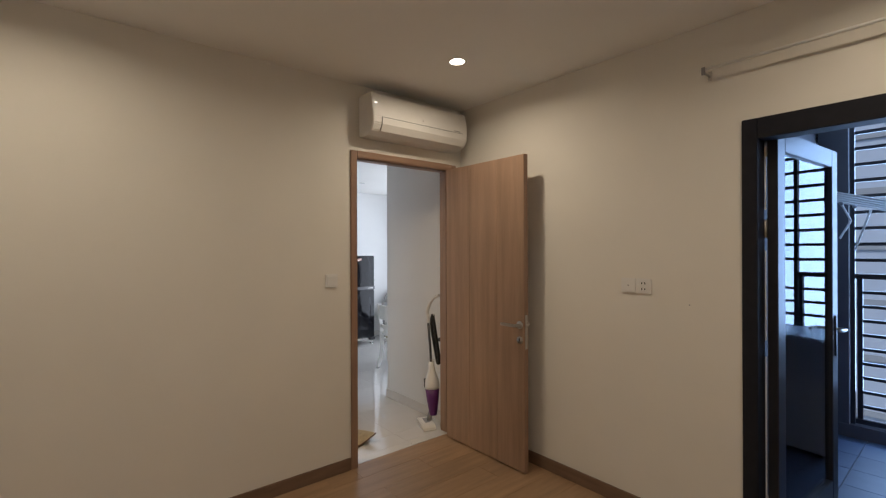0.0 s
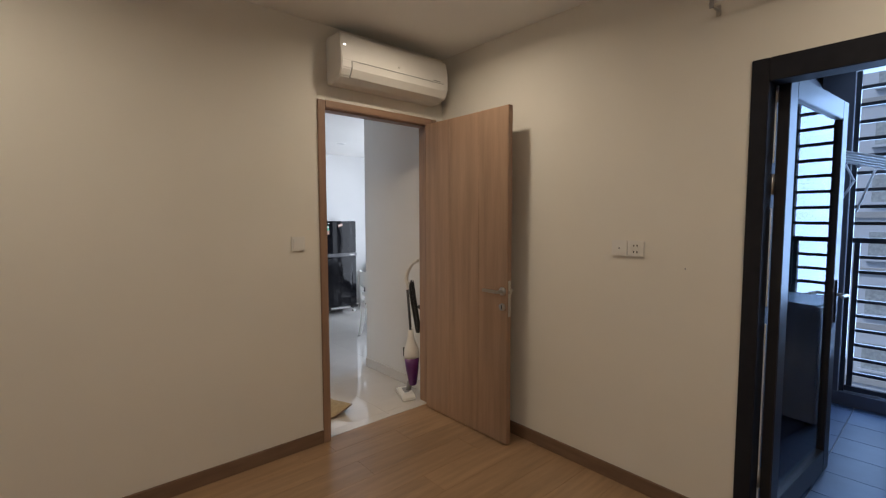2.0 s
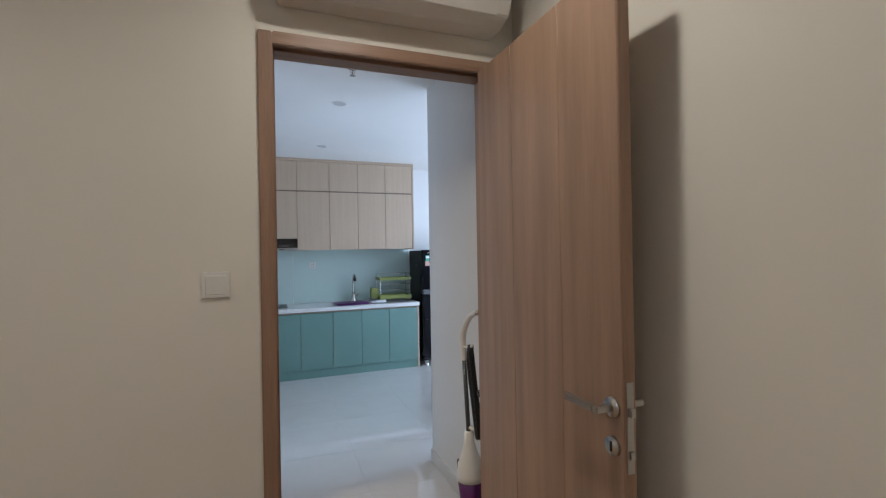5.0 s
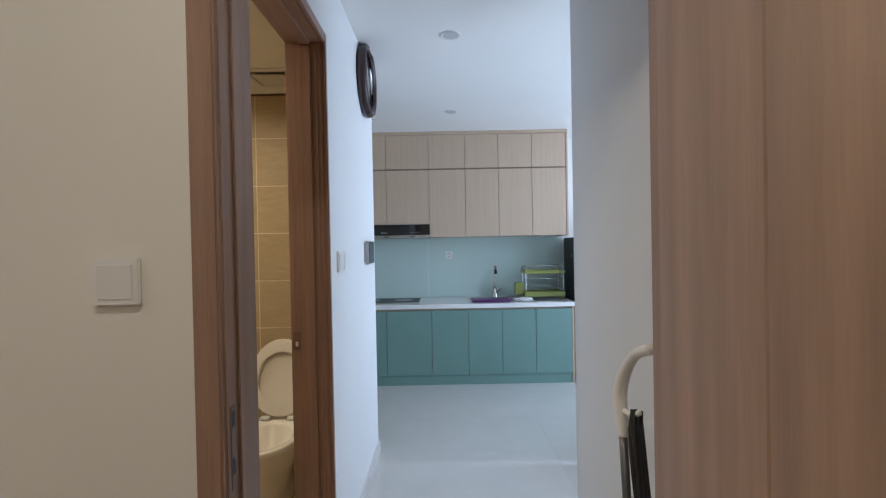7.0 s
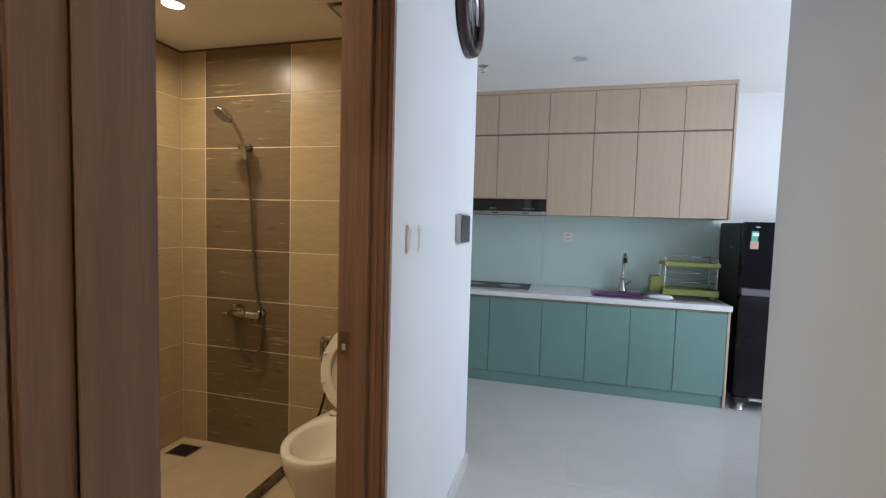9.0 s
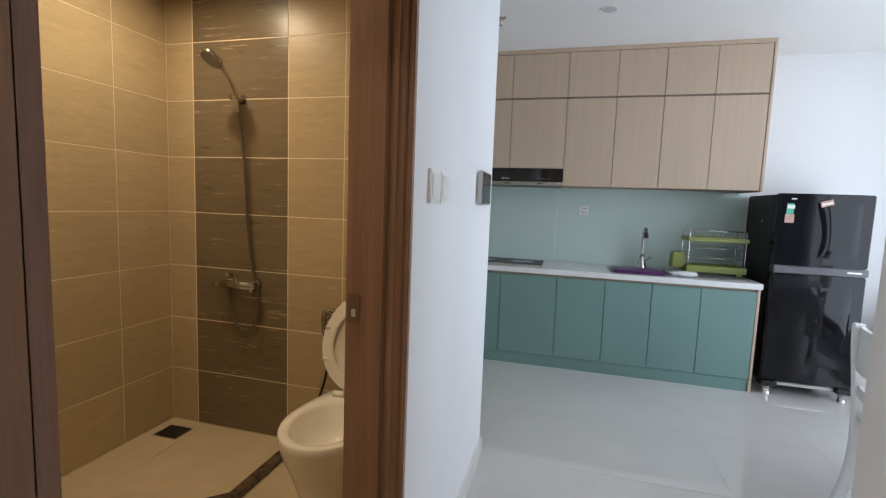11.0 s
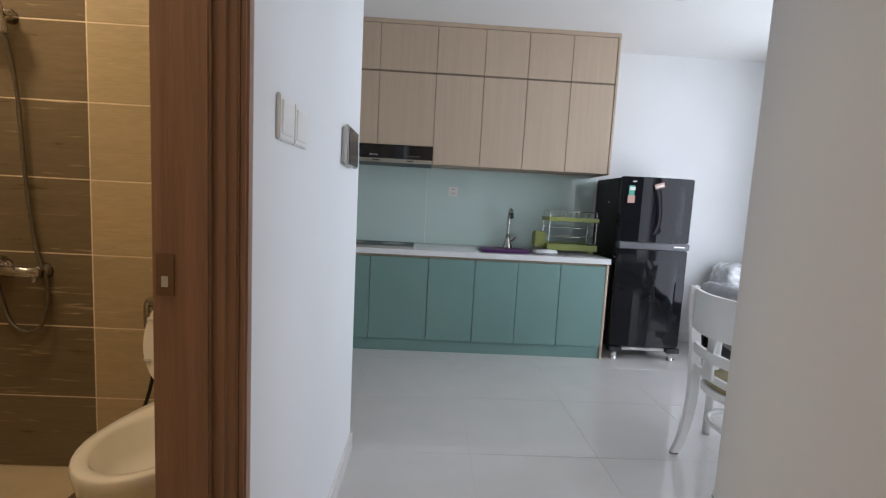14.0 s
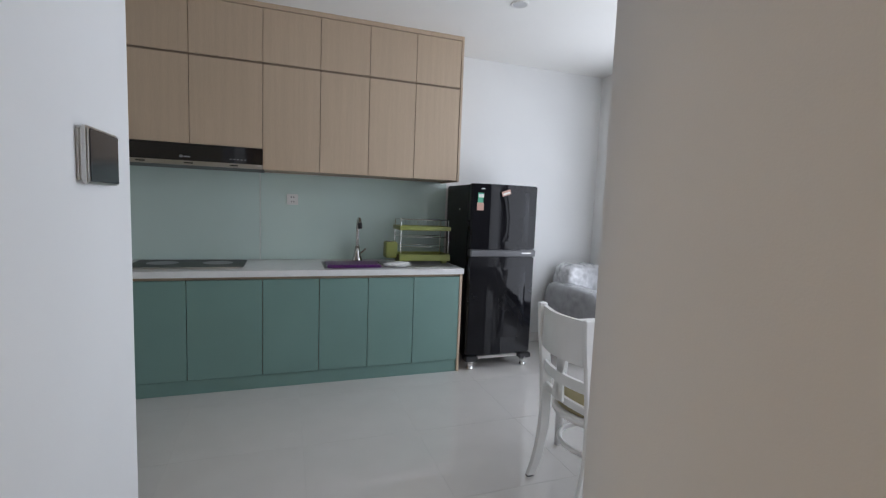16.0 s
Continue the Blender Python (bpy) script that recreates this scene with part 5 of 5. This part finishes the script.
# ---- bathroom ----
def toilet():
    t = thing("toilet", "white ceramic toilet with its lid and seat raised", "toilet", loc=(-0.475, 1.47, -0.010))
    # local: bowl towards -y, wall at +y
    bm = bmesh.new()
    def outline(sx, fy, by, n=32):
        pts = []
        for k in range(n):
            a = 2 * math.pi * k / n
            y = math.sin(a)
            pts.append((sx * math.cos(a) * (1.0 if y < 0 else (1.0 - 0.12 * y)), y * (fy if y < 0 else by)))
        return pts
    levels = [(0.0, 0.105, 0.15, 0.40), (0.03, 0.100, 0.145, 0.40), (0.14, 0.105, 0.15, 0.40), (0.24, 0.135, 0.185, 0.40), (0.32, 0.170, 0.215, 0.40), (0.375, 0.183, 0.228, 0.40), (0.400, 0.183, 0.228, 0.40), (0.406, 0.178, 0.223, 0.395),
              (0.406, 0.150, 0.194, 0.17), (0.395, 0.142, 0.185, 0.16), (0.32, 0.115, 0.145, 0.12), (0.25, 0.070, 0.085, 0.07)]
    rings = []
    for z, sx, fy, by in levels:
        rings.append([bm.verts.new((x, y, z)) for x, y in outline(sx, fy, by)])
    for a, b in zip(rings, rings[1:]):
        for k in range(32):
            bm.faces.new((a[k], a[(k + 1) % 32], b[(k + 1) % 32], b[k]))
    bm.faces.new(rings[0][::-1])
    bm.faces.new(rings[-1])
    bowl = part("bowl", bm, M_CERAM, t, "glazed ceramic bowl", True)
    part("bowl_water", move_bm(lathe_bm([(0.0, 0.0), (0.078, 0.0), (0.078, 0.002), (0.0, 0.002)], 28, sy=1.15), pose(0, 0, 0.258)), M_WATER, bowl)
    def shell(z_c, w, h, ring, th):
        """An upright oval plate in the xz plane, ring: with its middle open."""
        bm = bmesh.new()
        n = 40
        def oval(sw, sh, y):
            return [bm.verts.new((sw * math.cos(2 * math.pi * k / n), y, z_c + sh * math.sin(2 * math.pi * k / n) * (1.0 if math.sin(2 * math.pi * k / n) > 0 else 0.94))) for k in range(n)]
        of, ob_ = oval(w, h, 0), oval(w, h, th)
        if ring:
            inf, inb = oval(w - 0.052, h - 0.058, 0), oval(w - 0.052, h - 0.058, th)
            loops = [(of, ob_), (ob_, inb), (inb, inf), (inf, of)]
        else:
            loops = [(of, ob_)]
            bm.faces.new(of[::-1])
            bm.faces.new(ob_)
        for a, b in loops:
            for k in range(n):
                bm.faces.new((a[k], a[(k + 1) % n], b[(k + 1) % n], b[k]))
        bevelled(bm, 0.004, 2) if ring else None
        return bm
    lean = pose(0, 0.205, 0.418, -9, 0, 0)
    part("seat_ring", move_bm(shell(0.205, 0.180, 0.212, True, 0.018), lean), M_CERAM, t, "raised white seat ring")
    part("lid", move_bm(shell(0.212, 0.184, 0.222, False, 0.014), lean @ pose(0, 0.024, 0)), M_CERAM, t, "raised white lid")
    for x in (-0.155, 0.155):
        for z in (0.14, 0.28):
            bm = bmesh.new()
            add_box(bm, x - 0.012, x + 0.012, -0.008, 0.0, z - 0.006, z + 0.006)
            part("bumper", move_bm(bevelled(bm, 0.002, 1), lean), M_WPLAST2, t)
    for x in (-0.075, 0.075):
        part("hinge", tube_bm([(x - 0.025, 0.20, 0.418), (x + 0.025, 0.20, 0.418)], 0.013, 12), M_WPLAST, t, "", True)


toilet()


def shower_set():
    s = thing("shower_set", "chrome hand shower with hose, rail holder and mixer tap", "shower", loc=(0, 0, 0))
    yw = YB
    # mixer
    bm = tube_bm([(-1.335, yw - 0.055, 0.800), (-1.135, yw - 0.055, 0.800)], 0.021, 16)
    mx = part("mixer_body", bm, M_BCHROME, s, "chrome shower mixer", True)
    for x in (-1.31, -1.16):
        part("wall_rose", tube_bm([(x, yw - 0.002, 0.80), (x, yw - 0.012, 0.80), (x, yw - 0.055, 0.80)], 0.02, 16, radii=[0.032, 0.030, 0.014]), M_BCHROME, mx, "", True)
    part("mixer_lever", tube_bm(smooth_line([(-1.235, yw - 0.06, 0.815), (-1.235, yw - 0.075, 0.85), (-1.24, yw - 0.13, 0.865)], 4), 0.009, 10), M_BCHROME, mx, "", True)
    part("diverter", tube_bm([(-1.335, yw - 0.055, 0.80), (-1.375, yw - 0.060, 0.795)], 0.014, 12, radii=[0.016, 0.011]), M_BCHROME, mx, "", True)
    part("outlet", tube_bm([(-1.15, yw - 0.06, 0.80), (-1.15, yw - 0.065, 0.765)], 0.010, 10), M_BCHROME, mx, "", True)
    # holder and hand shower
    part("holder", tube_bm([(-1.245, yw - 0.002, 1.735), (-1.235, yw - 0.055, 1.735)], 0.016, 12, radii=[0.026, 0.014]), M_BCHROME, s, "chrome wall holder", True)
    part("holder_arm", tube_bm([(-1.27, yw - 0.055, 1.735), (-1.195, yw - 0.055, 1.735)], 0.012, 12), M_BCHROME, s, "", True)
    line = smooth_line([(-1.222, yw - 0.06, 1.66), (-1.228, yw - 0.068, 1.74), (-1.238, yw - 0.115, 1.82), (-1.246, yw - 0.165, 1.868)], 5)
    hs = part("hand_shower", tube_bm(line, 0.012, 12), M_BCHROME, s, "chrome hand shower", True)
    bm = lathe_bm([(0.0, -0.014), (0.050, -0.014), (0.055, -0.006), (0.050, 0.006), (0.020, 0.020), (0.0, 0.022)], 24)
    tilt = Matrix.Translation((-1.254, yw - 0.190, 1.880)) @ Euler((radians(-32), radians(16), 0)).to_matrix().to_4x4()
    part("spray_head", move_bm(bm, tilt), M_BCHROME, hs, "", True)
    part("spray_face", move_bm(lathe_bm([(0.0, -0.0162), (0.044, -0.0162), (0.046, -0.0135), (0.0, -0.0135)], 24), tilt), M_GREYPL, hs, "grey nozzle plate")
    # hose
    hose = smooth_line([(-1.222, yw - 0.058, 1.66), (-1.212, yw - 0.030, 1.45), (-1.198, yw - 0.026, 1.15), (-1.170, yw - 0.028, 0.90), (-1.130, yw - 0.030, 0.74), (-1.150, yw - 0.034, 0.60), (-1.205, yw - 0.036, 0.560),
                        (-1.268, yw - 0.036, 0.60), (-1.295, yw - 0.038, 0.69), (-1.300, yw - 0.052, 0.78)], 7)
    part("hose", tube_bm(hose, 0.0075, 9), M_HOSE, s, "flexible steel hose", True)


shower_set()


def bidet_spray():
    b = thing("bidet_spray", "chrome bidet hand spray hanging on the tiled wall", "hand spray")
    y = YB - 0.03
    part("holder", tube_bm([(-0.745, YB - 0.002, 0.675), (-0.745, y - 0.01, 0.675)], 0.016, 12), M_BCHROME, b, "", True)
    part("spray_gun", tube_bm(smooth_line([(-0.690, y - 0.02, 0.715), (-0.73, y - 0.02, 0.712), (-0.746, y - 0.018, 0.69), (-0.748, y - 0.015, 0.60)], 4), 0.011, 10, ), M_BCHROME, b, "", True)
    part("hose", tube_bm(smooth_line([(-0.748, y - 0.015, 0.605), (-0.725, y - 0.01, 0.45), (-0.78, y - 0.005, 0.25), (-0.86, y, 0.17), (-0.80, y + 0.01, 0.10), (-0.70, y + 0.015, 0.14)], 6), 0.007, 8), M_BLACKP, b, "dark flexible hose", True)


bidet_spray()


def wash_basin():
    w = thing("wash_basin", "white rectangular wall-hung wash basin", "wash basin", loc=(-1.708, 0.36, 0.645))
    bm = bmesh.new()
    add_box(bm, 0, 0.435, 0, 0.54, 0.0, 0.19)
    bevelled(bm, 0.012, 3)
    part("body", bm, M_CERAM, w)
    # the basin is solid: a darker plate on top paints the shaded hollow
    boxp("bowl_shade_plate", w, M_WPLAST2, (0.06, 0.40, 0.05, 0.49, 0.1895, 0.1915), 0.0008)
    part("tap", tube_bm(smooth_line([(0.05, 0.27, 0.19), (0.05, 0.27, 0.30), (0.09, 0.27, 0.33), (0.15, 0.27, 0.31)], 4), 0.014, 12), M_CHROME, w, "chrome tap", True)


wash_basin()


def floor_drain():
    d = thing("floor_drain", "square dark metal floor drain in the shower corner", "floor drain", loc=(-1.585, 1.80, -0.0098))
    boxp("frame", d, M_STEEL, (-0.075, 0.075, -0.06, 0.06, 0, 0.003), 0.001)
    for k in range(7):
        boxp("slot", d, M_BLACKP, (-0.062, 0.062, -0.052 + k * 0.0155, -0.043 + k * 0.0155, 0.0028, 0.0042), 0.0003)
    boxp("grate", d, M_BLACKP, (-0.066, 0.066, -0.054, 0.054, 0.0025, 0.0035), 0)


floor_drain()
c = thing("shower_curb", "low brown marble curb round the shower floor", "shower curb")
boxp("curb", c, M_STONE, (-0.925, -0.880, 1.42, YB - 0.002, -0.010, 0.022), 0.003)
bm = bmesh.new()
add_box(bm, -0.40, 0.0, -0.0225, 0.0225, -0.010, 0.022)
part("curb", move_bm(bevelled(bm, 0.003), pose(-0.905, 1.425, 0, 0, 0, 42)), M_STONE, c)


def ceiling_vent():
    v = thing("exhaust_fan", "square white exhaust fan set in the bathroom ceiling", "exhaust fan", loc=(-0.46, 1.66, ZC))
    bm = bmesh.new()
    for b in ((-0.13, 0.13, -0.13, -0.105), (-0.13, 0.13, 0.105, 0.13), (-0.13, -0.105, -0.105, 0.105), (0.105, 0.13, -0.105, 0.105)):
        add_box(bm, *b, -0.012, 0.0)
    part("frame", bm, M_WPLAST, v)
    boxp("duct", v, M_GREYPL, (-0.105, 0.105, -0.105, 0.105, -0.002, 0.0), 0)
    boxp("cover_plate", v, M_WPLAST2, (-0.085, 0.085, -0.085, 0.085, -0.020, -0.013), 0.003)
    for x in (-0.07, 0.07):
        boxp("stand_off", v, M_WPLAST2, (x - 0.006, x + 0.006, -0.006, 0.006, -0.0128, -0.002), 0)


ceiling_vent()


# ---- pieces of floors and walls, last ----
def piece_mesh(name, lx, ly, lz, material, bevel=0.0015):
    bm = bmesh.new()
    add_box(bm, 0, lx, 0, ly, 0, lz)
    bevelled(bm, bevel, 1)
    bmesh.ops.recalc_face_normals(bm, faces=bm.faces)
    me = bpy.data.meshes.new(name)
    bm.to_mesh(me)
    bm.free()
    me.materials.append(material)
    return me


CACHE = {}


def lay(name, x0, y0, z0, lx, ly, lz, material, parent, bevel=0.0015):
    key = (name, round(lx, 4), round(ly, 4), round(lz, 4), material.name)
    if key not in CACHE:
        CACHE[key] = piece_mesh(name, lx, ly, lz, material, bevel)
    o = new(name, CACHE[key])
    o.parent = parent
    o.location = (x0, y0, z0)


# planks, running along the door wall
y, row = 0.033, 0
while y > -4.06:
    wid = min(0.19, y + 4.08)
    x = -2.6 - [0.0, 0.55, 0.95, 0.3, 0.75][row % 5]
    while x < XR:
        a, b = max(x, -2.6), min(x + 1.2, XR if y < 0 else 1.0)
        if row == 0:
            a, b = max(a, -2.6), min(b, XR)
        if b - a > 0.02:
            if row == 0:
                # the row under the door wall shows in the doorway only
                a2, b2 = max(a, 0.006), min(b, 0.959)
                if b2 - a2 > 0.02:
                    lay("plank", a2 + 0.0005, -0.156, -0.011, b2 - a2 - 0.001, 0.188, 0.011, M_PLANK, floor_wood, 0.0008)
                for c0, c1 in ((a, min(b, 0.006)), (max(a, 0.959), b)):
                    if c1 - c0 > 0.02:
                        lay("plank", c0 + 0.0005, -0.156, -0.011, c1 - c0 - 0.001, 0.156, 0.011, M_PLANK, floor_wood, 0.0008)
            else:
                lay("plank", a + 0.0005, y - wid + 0.0005, -0.011, b - a - 0.001, wid - 0.001, 0.011, M_PLANK, floor_wood, 0.0008)
        x += 1.2
    y -= wid
    row += 1


def tile_floor(parent, regions, ox, oy, step, z, material, gap=0.0014, th=0.0024, name="tile"):
    for rx0, rx1, ry0, ry1 in regions:
        i = math.floor((rx0 - ox) / step)
        while ox + i * step < rx1 - 1e-4:
            j = math.floor((ry0 - oy) / step)
            while oy + j * step < ry1 - 1e-4:
                a, b = max(rx0, ox + i * step), min(rx1, ox + (i + 1) * step)
                c_, d_ = max(ry0, oy + j * step), min(ry1, oy + (j + 1) * step)
                if b - a > 0.01 and d_ - c_ > 0.01:
                    lay(name, a + gap / 2, c_ + gap / 2, z - th, b - a - gap, d_ - c_ - gap, th, material, parent, 0.0005)
                j += 1
            i += 1


tile_floor(floor_tile, [(-1.30, 3.35, 2.11, YK), (XL, 3.35, 0.12, 2.11), (1.15, 3.35, -1.78, 0.12), (0.055, 0.914, 0.035, 0.12)], 0.56, 2.11, 0.6, 0.0, M_TILE, 0.0010, 0.0012)
tile_floor(floor_bath, [(-1.71, -0.112, 0.12, YB)], -0.90, 1.93, 0.58, -0.010, M_BFLOOR, 0.0015, 0.0012)
tile_floor(floor_loggia, [(1.13, 3.35, -3.7, -1.90)], 1.15, -1.90, 0.3, -0.012, M_LTILE, 0.004, 0.010)

# bathroom wall tiles
wall_b = bpy.data.objects["wall_bath_back"]
wall_l = bpy.data.objects["wall_bath_left"]
cols = [(-1.713, -1.543, M_BTILE), (-1.543, -0.980, M_DTILE), (-0.980, -0.675, M_BTILE), (-0.675, -0.10, M_BTILE)]
rows_z = [(-0.010, 0.290)] + [(0.290 + 0.2895 * k, 0.290 + 0.2895 * (k + 1)) for k in range(6)] + [(2.027, ZC)]
for x0, x1, mt in cols:
    for z0, z1 in rows_z:
        lay("tile", x0 + 0.0026, YB, z0 + 0.0026, x1 - x0 - 0.0052, 0.0145, z1 - z0 - 0.0052, mt, wall_b, 0.001)
for y0, y1 in ((1.635, 1.93), (1.055, 1.635), (0.475, 1.055), (0.12, 0.475)):
    for z0, z1 in rows_z:
        lay("tile", -1.7245, y0 + 0.002, z0 + 0.002, 0.0145, y1 - y0 - 0.004, z1 - z0 - 0.004, M_BTILE, wall_l, 0.001)
slab("wall_bath_front", [(-1.71, -0.105, 0.1205, 0.130, 0, ZC)], M_BTILE, label="sand tiled bathroom wall beside the door")
slab("wall_bath_right", [(-0.108, -0.1005, 0.9385, 1.93, 0, ZC)], M_BTILE, label="sand tiled bathroom wall beside the toilet")
